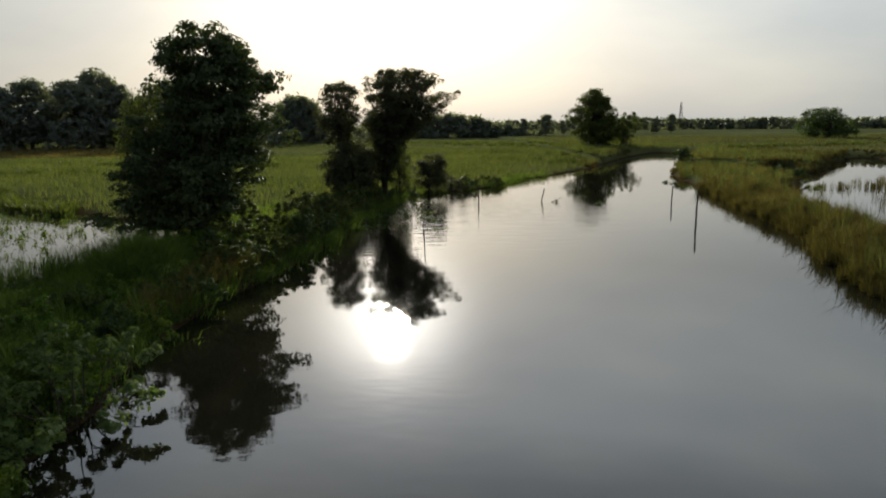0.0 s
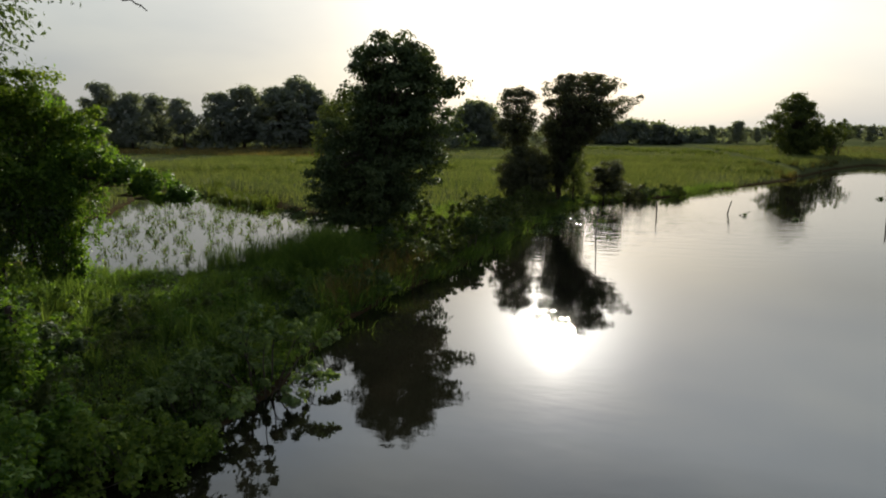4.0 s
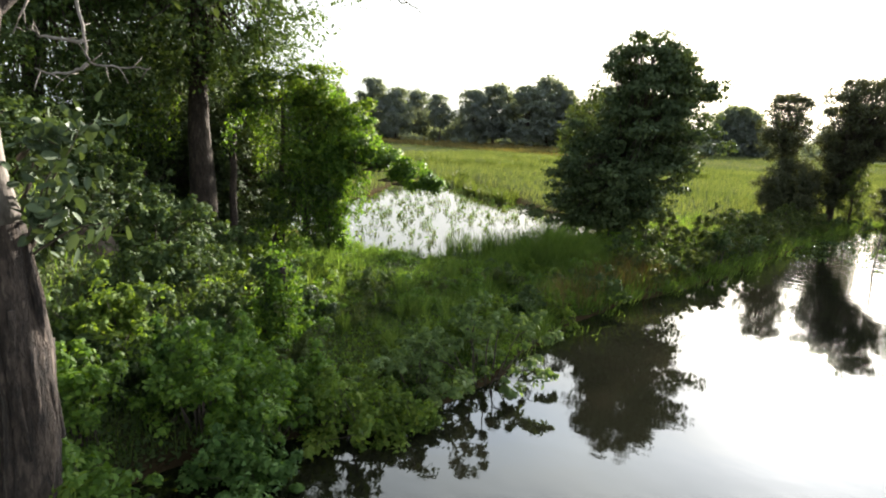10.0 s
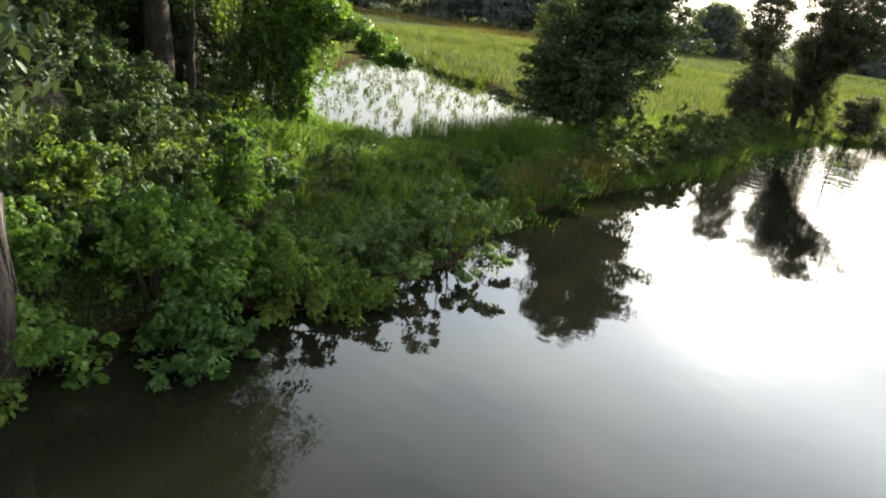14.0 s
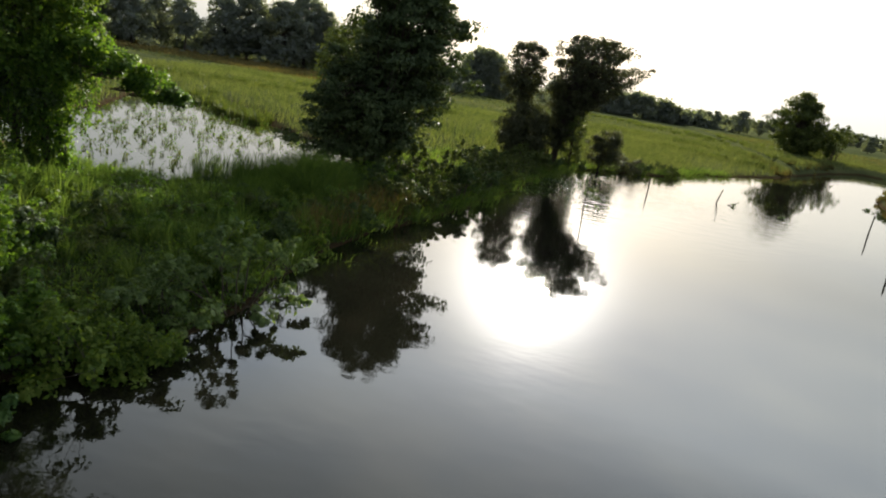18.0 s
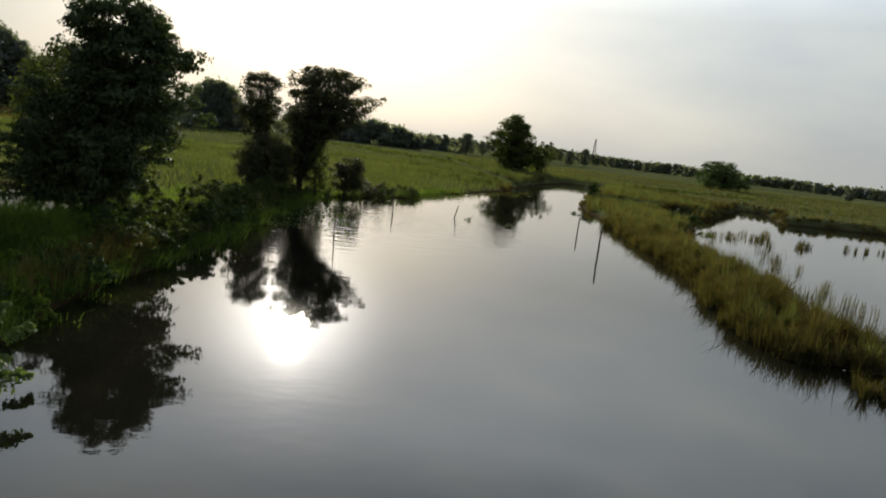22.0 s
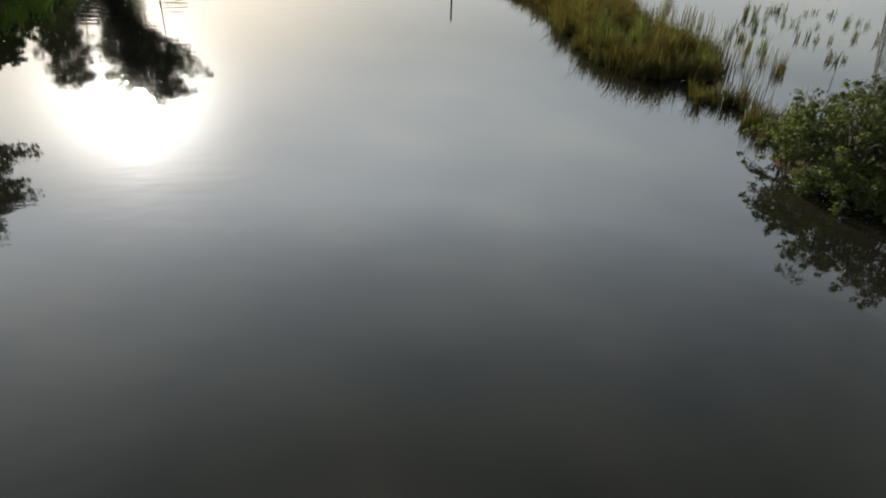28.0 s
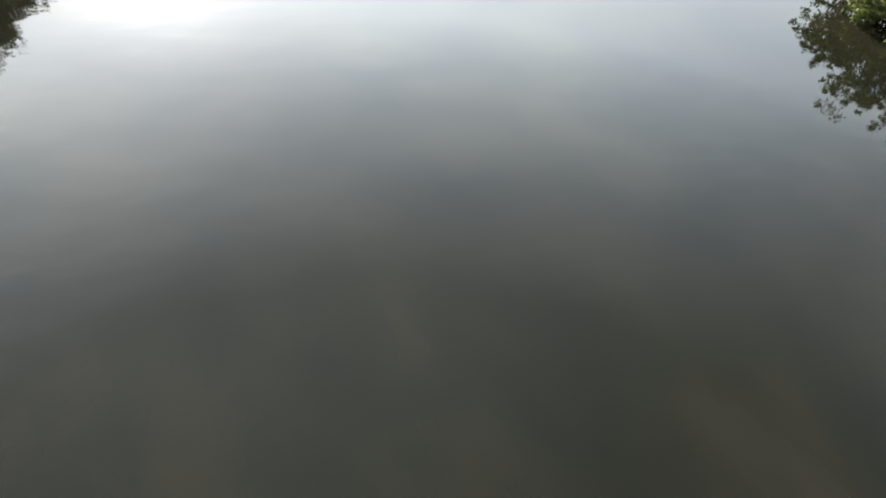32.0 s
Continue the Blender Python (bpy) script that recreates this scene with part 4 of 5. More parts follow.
tree("tall_bank_tree", foot(-23.3, 15.6), "tall straight-trunked tree with an open high crown",
     [(6.5, 1.8, 0.8), (8.5, 4.2, 1.2), (11, 5.2, 1.6), (15, 5.4, 1.4), (20, 4.6, 1.0), (24, 2.4, 0.6)], 0.50, 21, 460, 0.85, 130, 0.20, LEAF_DEEP, limbs=10, hollow=0.2)
tree("shady_tree", foot(-25.5, 10.5), "dark shady tree at the back of the thicket", [(2.5, 3.4, 0), (5, 4.8, 0), (9, 5.4, 0), (14, 5.4, 0), (20, 4.6, 0), (25, 2.6, 0)], 0.3, 20, 460, 1.0, 140, 0.19, LEAF_DEEP, BARK, limbs=9, hollow=0.3)
tree("shady_tree", foot(-29.0, 16.5), "dark shady tree at the back of the thicket", [(1.2, 3.6, 0), (4, 4.6, 0), (8, 5.0, 0), (11, 3.4, 0)], 0.25, 9, 190, 0.85, 210, 0.21, LEAF_DEEP, BARK, limbs=7, hollow=0.3)
tree("shady_tree", foot(-20.5, 5.5), "dark shady tree at the back of the thicket", [(1.5, 2.4, 0), (3.5, 3.0, 0), (6, 3.2, 0), (8.5, 2.4, 0)], 0.2, 7, 170, 0.7, 220, 0.17, LEAF_DEEP, BARK, limbs=7, hollow=0.3)
creeper("overgrown_stump", foot(-12.1, 9.8), "dead stump wrapped in leafy climbers", [(0, 0, 2.2, 0.55), (0.45, 0.2, 2.4, 0.5)], [(0.2, 0.1, 2.2, 0.45), (0.3, 0.15, 1.4, 0.4)], 0.11, LEAF_FRESH, 300, 7.0, 5)


def leaning_trunk():
    e = thing("leaning_tree", (-9.35, 3.55, 0.0), "leaning old tree with peeling grey bark and bare twigs", "tree")
    P = np.array([(0.05, 0.05, -1.2), (0.0, 0.0, 0.5), (0.0, 0.0, 1.3), (0.0, 0.0, 2.1), (-0.01, -0.04, 2.8), (-0.03, -0.08, 3.4), (-0.06, -0.18, 4.35), (-0.09, -0.27, 5.0), (-0.11, -0.3, 5.7), (-0.09, -0.26, 6.5), (-0.02, -0.12, 7.2), (0.05, 0.0, 8.6)])
    part("trunk", tube(P, [0.44, 0.38, 0.36, 0.34, 0.33, 0.32, 0.29, 0.22, 0.20, 0.19, 0.17, 0.12], 16, 0.06), BARK, e, smooth=True)
    part("bark_plate", tube(P[6:12] + np.array([0.0, 0.0, 0.12]), [0.285, 0.235, 0.207, 0.196, 0.175, 0.125], 14, 0.03), BARK_PALE, e, "pale smooth bark above the broken crust", True)
    # ridges of crusted bark
    for k in range(9):
        a = k * 0.72
        out = np.array([math.cos(a), math.sin(a), 0]) * 0.31
        i0, i1 = rng.integers(0, 3), rng.integers(4, 7)
        L = P[i0:i1 + 1] + out * np.linspace(1.12, 0.95, i1 + 1 - i0)[:, None] + rng.normal(0, 0.03, (i1 + 1 - i0, 3))
        part("bark_ridge", tube(L, rng.uniform(0.035, 0.075, len(L)), 6, 0.25), BARK, e)
    part("broken_branch", tube(crooked((-0.05, -0.2, 4.35), (-0.35, -0.75, 4.55), 5, 0.05), [0.20, 0.17, 0.14, 0.13, 0.11], 8, 0.1), BARK_PALE, e, "snapped-off pale branch stub")
    part("branch", tube(crooked((-0.05, -0.15, 7.0), (0.25, 0.6, 8.0), 7, 0.06), np.linspace(0.13, 0.06, 7), 8, 0.05), BARK, e)
    part("branch", tube(crooked((-0.1, -0.3, 6.8), (-0.3, -1.0, 8.2), 7, 0.06), np.linspace(0.13, 0.06, 7), 8, 0.05), BARK, e)
    twigs = [[(0.5, 0.4, 8.0), (0.78, 0.55, 7.4), (0.80, 0.59, 6.8), (0.82, 0.63, 6.5), (1.0, 0.95, 6.48), (1.17, 1.26, 6.5)], [(0.80, 0.6, 6.75), (0.6, 0.2, 6.78), (0.5, 0.1, 6.9)], [(0.82, 0.62, 6.5), (0.72, 0.4, 6.36), (0.55, 0.1, 6.4)],
             [(0.3, 0.6, 8.1), (1.6, 2.2, 8.1), (2.8, 3.35, 7.75), (3.2, 3.7, 7.64), (3.45, 3.88, 7.5)], [(0.0, 0.0, 7.3), (0.55, 0.15, 7.35), (0.3, 0.0, 6.8)]]
    for line in twigs:
        L = np.array(line)
        n = 4 * len(L)
        s = np.linspace(0, len(L) - 1, n)
        C = np.stack([np.interp(s, np.arange(len(L)), L[:, c]) for c in range(3)], 1) + rng.normal(0, 0.012, (n, 3))
        bits = [tube(C, np.linspace(0.028, 0.008, n), 6)]
        for k in range(n // 3, n, 2):
            bits.append(tube(crooked(C[k], C[k] + rng.normal(0, 0.13, 3), 4, 0.15), np.linspace(0.009, 0.004, 4), 4))
        part("bare_twig", join(*bits), BARK_PALE, e, "bare pale curling twig")
    # the high crown over the water's edge
    for k in range(50):
        a = k * 2.4
        tip = np.array([math.cos(a) * rng.uniform(0.8, 4.6) - 2.6, math.sin(a) * rng.uniform(0.8, 4.2) + 3.2, rng.uniform(7.9, 12.5)])
        line = crooked((0.05, 0.0, rng.uniform(7.8, 8.5)), tip, 7, 0.08, 0.3)
        br = part("crown_branch", tube(line, np.linspace(0.06, 0.012, 7), 6), BARK, e)
        C = np.concatenate([puff(line[i], 0.9, 90, 0.6) for i in range(3, 7)])
        part("foliage", ovals(C, 0.17, 0.5, 0.35), LEAF_TALL, br)
    # leafy side shoots
    for k in range(9):
        a = np.array([0.05, 0.05, rng.uniform(3.9, 5.6)])
        b = np.array([rng.uniform(0.5, 1.35), rng.uniform(-0.3, 0.75), rng.uniform(4.5, 6.0)])
        line = crooked(a, b, 7, 0.08, 0.15)
        sh = part("leafy_shoot", tube(line, np.linspace(0.022, 0.006, 7), 6), TWIG, e)
        C = np.concatenate([line[i] + rng.normal(0, 0.13, (7, 3)) for i in range(2, 7)])
        part("foliage", ovals(C, 0.21, 0.55, 0.25), LEAF_GLOSS, sh, "large glossy oval leaves")


leaning_trunk()
bush("shrub", foot(-13.0, 6.6), "bright yellow-green shrub on bare stems on the bank slope", 1.2, 1.15, 1.5, 150, 60, 0.14, LEAF_LIME, low=0.55, spread=0.15)
bush("over_water_bush", foot(-7.7, 12.7), "open pale-leaved bush hanging over the water", 1.9, 2.3, 1.9, 90, 40, 0.14, LEAF_PALE, 7, low=0.0, spread=0.13)
bush("over_water_bush", foot(-8.5, 11.0), "open pale-leaved bush hanging over the water", 1.2, 1.3, 1.4, 56, 40, 0.13, LEAF_PALE, 6, low=0.0, spread=0.12)
CORNER = [(14.2, 10.4, 1.5, 2.4), (15.6, 11.0, 1.7, 2.6), (15.2, 9.2, 1.8, 2.7), (17.0, 9.8, 1.8, 2.7), (16.4, 7.4, 1.9, 2.8), (15.4, 7.6, 1.7, 2.4), (15.2, 5.4, 1.9, 3.3), (15.8, 3.4, 2.0, 3.6)]
NEAR = [  # x, y, half width, height, leaf material, leaf length
    (-10.0, 6.7, 1.2, 1.9, LEAF_FRESH, 0.15), (-9.0, 7.2, 1.2, 1.5, LEAF_FRESH, 0.14), (-8.2, 8.5, 1.2, 1.2, LEAF_LIME, 0.13), (-7.7, 9.3, 0.8, 0.8, LEAF_LIME, 0.12), (-8.3, 6.3, 0.9, 1.1, LEAF_BROAD, 0.145), (-7.7, 5.7, 0.7, 0.8, LEAF_BROAD, 0.145),
    (-7.3, 5.1, 0.5, 0.5, LEAF_BROAD, 0.145), (-9.2, 8.7, 1.0, 1.1, LEAF_FRESH, 0.13), (-10.5, 8.0, 1.1, 1.6, LEAF_FRESH, 0.14), (-11.3, 7.3, 1.0, 1.5, LEAF_BROAD, 0.145), (-11.0, 5.0, 0.8, 1.8, LEAF_FRESH, 0.14), (-9.3, 4.0, 0.8, 1.4, LEAF_FRESH, 0.15),
    (-8.8, 3.1, 0.35, 1.1, LEAF_LIME, 0.15), (-12.4, 7.6, 0.9, 1.0, LEAF_BROAD, 0.145), (-12.2, 5.7, 1.0, 1.2, LEAF_DEEP, 0.15), (-11.8, 8.7, 0.9, 0.9, LEAF_FRESH, 0.13), (-13.0, 9.2, 1.0, 1.1, LEAF_DEEP, 0.14), (-13.6, 10.6, 0.9, 0.8, LEAF_OLIVE, 0.13), (-14.8, 9.3, 1.3, 1.3, LEAF_DEEP, 0.15),
    (-16.4, 9.4, 1.6, 1.7, LEAF_DEEP, 0.16), (-15.4, 12.4, 1.2, 0.9, LEAF_LIME, 0.12), (-14.0, 12.6, 1.0, 0.7, LEAF_FRESH, 0.12), (-17.2, 14.2, 1.3, 1.0, LEAF_LIME, 0.12), (-18.9, 16.6, 1.2, 0.9, LEAF_FRESH, 0.12), (-20.4, 15.0, 1.5, 1.6, LEAF_DEEP, 0.15), (-16.0, 15.4, 1.0, 0.6, LEAF_LIME, 0.12),
    (-22.0, 12.5, 1.9, 2.4, LEAF_DEEP, 0.16), (-19.0, 9.5, 1.8, 2.2, LEAF_DEEP, 0.16), (-18.4, 12.0, 1.5, 1.5, LEAF_DEEP, 0.15), (-24.5, 14.5, 1.9, 2.2, LEAF_DEEP, 0.16), (-17.0, 6.2, 1.8, 2.0, LEAF_DEEP, 0.15), (-14.2, 5.0, 1.3, 1.3, LEAF_DEEP, 0.15), (-27.5, 13.0, 2.2, 3.0, LEAF_DEEP, 0.17), (-12.8, 11.6, 0.9, 0.8, LEAF_FRESH, 0.12), (-10.6, 9.6, 0.8, 0.9, LEAF_OLIVE, 0.13)]
for x, y, w, h, mt, lf in NEAR:
    kind = {LEAF_LIME: "bright yellow-green leafy bush on the tangled bank", LEAF_FRESH: "fresh green leafy bush on the tangled bank", LEAF_DEEP: "dark green leafy bush in the thicket's shade", LEAF_BROAD: "broad-leaved blue-green bush on the tangled bank", LEAF_OLIVE: "dull olive bush on the tangled bank"}[mt]
    bush("bush", foot(x, y), kind, w, w, h, int(66 * w * h + 34), 54, lf * 0.84, mt, 6, group="bank thicket", low=0.06, wide=0.55, spread=0.15, full=95)
for i in range(18):
    x, y = -18.2 + 6.0 * ((i * 0.618) % 1), 4.6 + 7.6 * (i / 17)
    w = rng.uniform(0.7, 1.1)
    bush("bush", foot(x, y), "leafy bush on the shaded bank slope", w, w, w * rng.uniform(0.6, 0.9), int(46 * w * w + 14), 46, 0.125, (LEAF_DEEP, LEAF_TALL, LEAF_DEEP)[i % 3], 5, group="slope thicket", low=0.05, wide=0.58, spread=0.14)
LOW = [LEAF_FRESH, LEAF_OLIVE, LEAF_LIME, LEAF_FRESH, LEAF_DEEP]
for i in range(60):
    q = i / 59
    y = 13.0 + 22 * q + rng.uniform(-0.8, 0.8)
    x = -8.8 - rng.uniform(0, 1) * (8.0 if y < 24 else 4.5)
    if (x + 11.6) ** 2 + ((y - 24.4) * 0.8) ** 2 < 4.5 or wet(x, y) > -0.3 or (x < -13 and y > 18):
        continue
    w = rng.uniform(0.7, 1.25)
    bush("low_shrub", foot(x, y), "low leafy shrub among the grass of the bank", w, w, w * rng.uniform(0.45, 0.8), int(40 * w * w), 40, 0.11, LOW[i % 5], 4, group="bank undergrowth", low=0.05, spread=0.12)
SHORE = [(-8.6, 21.2, 1.2, 1.2), (-8.4, 24.6, 1.3, 1.6), (-8.6, 27.4, 1.6, 2.2), (-7.9, 29.8, 1.5, 1.9), (-9.8, 30.6, 1.6, 2.4), (-7.2, 33.0, 1.4, 1.6), (-8.8, 34.6, 1.6, 2.0), (-6.6, 36.6, 1.3, 1.4), (-7.8, 38.8, 1.5, 1.7), (-6.3, 41.0, 1.2, 1.4),
         (-10.6, 36.0, 1.5, 2.0), (-5.8, 47.8, 1.3, 1.5), (-4.6, 51.6, 1.3, 1.4), (-3.2, 54.6, 1.3, 1.6), (-1.0, 58.0, 1.2, 1.2), (2.2, 62.4, 1.4, 1.0), (4.8, 65.6, 1.5, 1.0), (-8.0, 26.0, 1.3, 1.7), (-7.4, 28.2, 1.2, 1.5), (-7.0, 31.4, 1.2, 1.7), (-6.4, 34.6, 1.2, 1.5), (-6.1, 38.6, 1.2, 1.6), (-7.4, 43.0, 1.5, 1.9), (-5.8, 44.2, 1.2, 1.5), (-6.6, 46.2, 1.4, 1.8), (-5.3, 49.8, 1.2, 1.5), (-6.4, 50.6, 1.3, 1.6), (-9.2, 40.6, 1.5, 1.8), (-8.6, 46.0, 1.5, 1.6), (-9.6, 27.6, 1.4, 1.7)]
for x, y, w, h in SHORE:
    bush("shore_bush", foot(x, y), "dull green bush crowding the water's edge", w, w, h, int(22 * w * h + 18), 46, 0.15, LEAF_OLIVE if rng.uniform() < 0.5 else LEAF_DEEP, 4, group="shore bushes", low=0.0)
# the opposite bank by the bridge
for x, y, w, h in CORNER:
    # darker leaf beyond x 15.5 puts the group's shadow side into the colour
    bush("corner_bush", foot(x, y), "dense bush with fresh leaves above a dark underside at the water", w, w, h * 0.9, int(54 * w * h), 64, 0.08, LEAF_DUSK if x > 15.5 else LEAF_OLIVE, 7, group="corner bushes", low=0.0, spread=0.14)
for x, y, w, h in ((13.7, 11.1, 0.8, 1.7), (14.7, 12.2, 0.8, 1.6), (13.7, 10.0, 0.8, 1.1), (13.9, 9.0, 0.8, 1.1), (14.2, 7.8, 1.0, 1.2), (14.5, 6.6, 1.0, 1.2)):
    bush("corner_shrub", foot(x, y), "yellow-green shrub fronting the dark corner bushes", w, w, h, 100, 50, 0.08, LEAF_OLIVE, 5, low=0.0)
slab = thing("concrete_ledge", (-16.9, 7.6, 3.42), "weathered grey concrete ledge in the overgrown slope", "ledge")
sl = bmesh.new()
bmesh.ops.create_cube(sl, size=1.0)
bmesh.ops.scale(sl, vec=(2.4, 0.7, 0.22), verts=sl.verts)
bmesh.ops.bevel(sl, geom=sl.edges[:], offset=0.03, segments=2, affect="EDGES")
me = bpy.data.meshes.new("slab"); sl.to_mesh(me); sl.free(); me.materials.append(CONCRETE)
so = new("slab", me); so.parent = slab; so.rotation_euler = (0.1, 0.05, 1.1)
ba = np.linspace(0, 2 * np.pi, 25)[:-1]
bz = np.linspace(-1.0, 0.96, 13)
BA, BZ = np.meshgrid(ba, bz)
lump = 1 + 0.14 * np.sin(3 * BA + 4 * BZ) + 0.10 * np.sin(7 * BA - 5 * BZ) + rng.normal(0, 0.03, BA.shape)
ring = np.sqrt(1 - BZ ** 2) * lump
EV = np.stack([1.0 * ring * np.cos(BA), 1.5 * ring * np.sin(BA), 1.0 * BZ], -1).reshape(-1, 3)
EF = [(r * 24 + c, r * 24 + (c + 1) % 24, (r + 1) * 24 + (c + 1) % 24, (r + 1) * 24 + c) for r in range(12) for c in range(24)]
earth = new("earth_bank", mesh_of("earth_bank", EV, EF, EARTH, True))
earth.location = (-16.5, 7.3, 2.45)
tagged(earth, "bare dark brown earth face under the ledge", "earth bank", kind="structure")


# ---- grass and reeds ----
def grass(name, label, P, height, width, material, lean=0.35, way=None):
    ob = new(name, mesh_of(name, *blades(P, height, width, lean, 0.4, way), material))
    return tagged(ob, label, "grass", kind="stuff")


def tufts(P, n, spread):
    """n blades round each place."""
    Q = np.repeat(P, n, axis=0)
    Q[:, :2] += rng.normal(0, spread, (len(Q), 2))
    return Q


def reed_bed(name, label, n_clump, per, spread, h, width, material, x0, x1, y0, y1, margin, keep=None, lean=0.3, way=None):
    """Reeds in tufts of uneven height."""
    P = on_land(n_clump, x0, x1, y0, y1, margin, keep)
    if way is None:
        ob = new(name, mesh_of(name, *tussock(P, per, spread, h * rng.uniform(0.45, 1.55, len(P)), width, lean), material))
        return tagged(ob, label, "grass", kind="stuff")
    hh = np.repeat(h * rng.uniform(0.38, 1.5, len(P)), per)
    return grass(name, label, tufts(P, per, spread), hh, width, material, lean, way)


reed_bed("bank_grass", "tall rank grass between the pond and the river", 260, 46, 0.36, 0.75, 0.028, GRASS_BANK, -19, -7, 14, 44, -0.1, lambda x, y: (x > -13.5) | (y < 17.5), 0.6)
reed_bed("bank_grass", "bright tufts of soft grass on the bank", 240, 50, 0.34, 0.8, 0.024, GRASS_BANK, -19, -8, 12, 40, 0.2, lambda x, y: (x > -13.5) | (y < 17.0), 0.55)
reed_bed("pond_margin", "short soft grass along the near edge of the pond", 200, 40, 0.3, 0.42, 0.022, GRASS_BANK, -22, -12.5, 17, 26, -0.1, None, 0.6)
reed_bed("shore_grass", "grass bending over the river's edge", 200, 32, 0.3, 0.6, 0.024, GRASS_BANK, -11, 12, 14, 78, -0.5, lambda x, y: (wet(x, y) > -0.8) & (x > -9.5), 0.9, (0.7, -0.3, 0))


def carpet(name, label, n, x0, x1, y0, y1, leaf, material, high=0.45):
    """Low creeping plants over the ground."""
    P = on_land(n, x0, x1, y0, y1, -0.15)
    P[:, 2] += rng.uniform(0.02, 1, n) * high * (0.55 + 0.45 * np.sin(P[:, 0] * 1.9 + 1.2 * np.sin(P[:, 1] * 1.3)) * np.cos(P[:, 1] * 1.6))
    ob = new(name, mesh_of(name, *leaves(P, leaf, 0.6, 0.0), material))
    return tagged(ob, label, "creepers", kind="stuff")


carpet("ground_creeper", "leafy creeper carpeting the near bank", 30000, -24, -7, 2, 16, 0.12, LEAF_DEEP, 0.35)
carpet("ground_creeper", "yellowish creeper among the bank plants", 16000, -20, -7, 8, 22, 0.10, LEAF_FRESH, 0.4)
carpet("ground_creeper", "dark weeds along the bank", 24000, -16, -5, 16, 48, 0.12, LEAF_DEEP, 0.4)
mound = np.stack([rng.normal(-11.6, 1.05, 16000), rng.normal(24.4, 2.2, 16000), np.zeros(16000)], 1)
mound = mound[wet(mound[:, 0], mound[:, 1]) < 0]
mound[:, 2] = land(mound[:, 0], mound[:, 1])
hm = 0.5 + 1.25 * np.exp(-(((mound[:, 0] + 11.6) / 1.7) ** 2 + ((mound[:, 1] - 24.4) / 2.6) ** 2))
grass("grass_mound", "rounded stand of fine soft green grass on the bank", mound, hm * (0.8 + 0.25 * np.sin(mound[:, 0] * 5.0) * np.sin(mound[:, 1] * 3.1)), 0.026, GRASS_BANK, 0.5)
grass("pond_reeds", "upright reeds at the pond's edge", tufts(on_land(110, -18.8, -14.8, 24, 32, -0.9), 14, 0.15), 1.05, 0.026, GRASS_BANK, 0.2)
grass("bank_straw", "pale dry stalks at the river's edge", tufts(on_land(120, -9.5, -7.2, 18, 26, 0.0), 8, 0.12), 1.0, 0.02, DRY, 0.3)
grass("slope_grass", "coarse grass under the bushes of the bank", on_land(12000, -20, -6.4, 3, 15), 0.34, 0.022, GRASS_BANK, 0.6)
grass("field_grass", "sunlit green meadow grass behind the pond", on_land(60000, -75, 8, 38, 120, 0.3), 0.6, 0.05, GRASS_FIELD, 0.4)
grass("field_grass", "sunlit green meadow grass along the river", on_land(34000, -12, 50, 52, 150, 0.2), 0.7, 0.05, GRASS, 0.4)
grass("field_grass", "distant meadow grass before the wood", on_land(40000, -170, 60, 110, 240, 0.3), 0.4, 0.10, GRASS, 0.4)
grass("field_grass", "dry golden grass at the far edge of the meadow", on_land(20000, -150, -48, 125, 190, 0.3), 0.6, 0.11, DRY, 0.4)
BANDS = [  # tall dark grass in strips across the meadow: two ends, half width, tussocks
    ((-60, 73), (-44, 81), 1.6, 70), ((-41, 58), (-27, 46), 0.9, 60), ((-58, 100), (-24, 92), 1.2, 80), ((-8, 225), (34, 158), 5.0, 190), ((-4, 139), (26, 118), 1.6, 90), ((5, 104), (20, 96), 1.0, 40), ((52, 128), (110, 150), 1.5, 80), ((84, 118), (140, 104), 1.4, 70)]
for (ax, ay), (bx, by), hw, n in BANDS:
    q = rng.uniform(0, 1, n)
    x, y = ax + (bx - ax) * q + rng.normal(0, hw, n), ay + (by - ay) * q + rng.normal(0, hw, n)
    P = np.stack([x, y, np.maximum(land(x, y), 0)], 1)
    tagged(new("meadow_reeds", mesh_of("meadow_reeds", *tussock(P, 44, 0.9, rng.uniform(0.6, 1.25, n), 0.09, 0.6), LEAF_OLIVE)), "strip of taller dark grass across the meadow", "grass", kind="stuff")
strip_near = lambda x, y: (wet(x, y) > -2.6) & (x < 27) & (np.sin(x * 2.1 + y * 1.7) + np.sin(y * 0.9) > -0.55)
reed_bed("spit_reeds", "dense olive reed grass on the narrow spit", 250, 80, 0.32, 0.95, 0.028, REED, 14, 27, 11.5, 52, -0.1, strip_near, 0.5)
reed_bed("spit_green", "greener tufts among the reeds of the spit", 80, 60, 0.3, 1.05, 0.026, GRASS, 14, 27, 11.5, 56, -0.1, strip_near, 0.35)
reed_bed("spit_straw", "dry brown tufts among the reeds of the spit", 90, 60, 0.28, 1.05, 0.024, DRY, 14, 27, 11.5, 60, -0.1, strip_near, 0.4)
reed_bed("spit_reeds", "olive reed grass on the widening spit", 620, 42, 0.5, 0.5, 0.055, REED, 20, 60, 46, 125, -0.1)
reed_bed("spit_straw", "dry tan reed grass along the river side of the spit", 240, 40, 0.5, 0.6, 0.05, DRY, 20, 45, 46, 100, -0.1, lambda x, y: wet(x, y) > -4)
reed_bed("spit_green", "green tufts on the widening spit", 200, 40, 0.6, 0.5, 0.06, GRASS, 22, 60, 50, 125, 0.2)
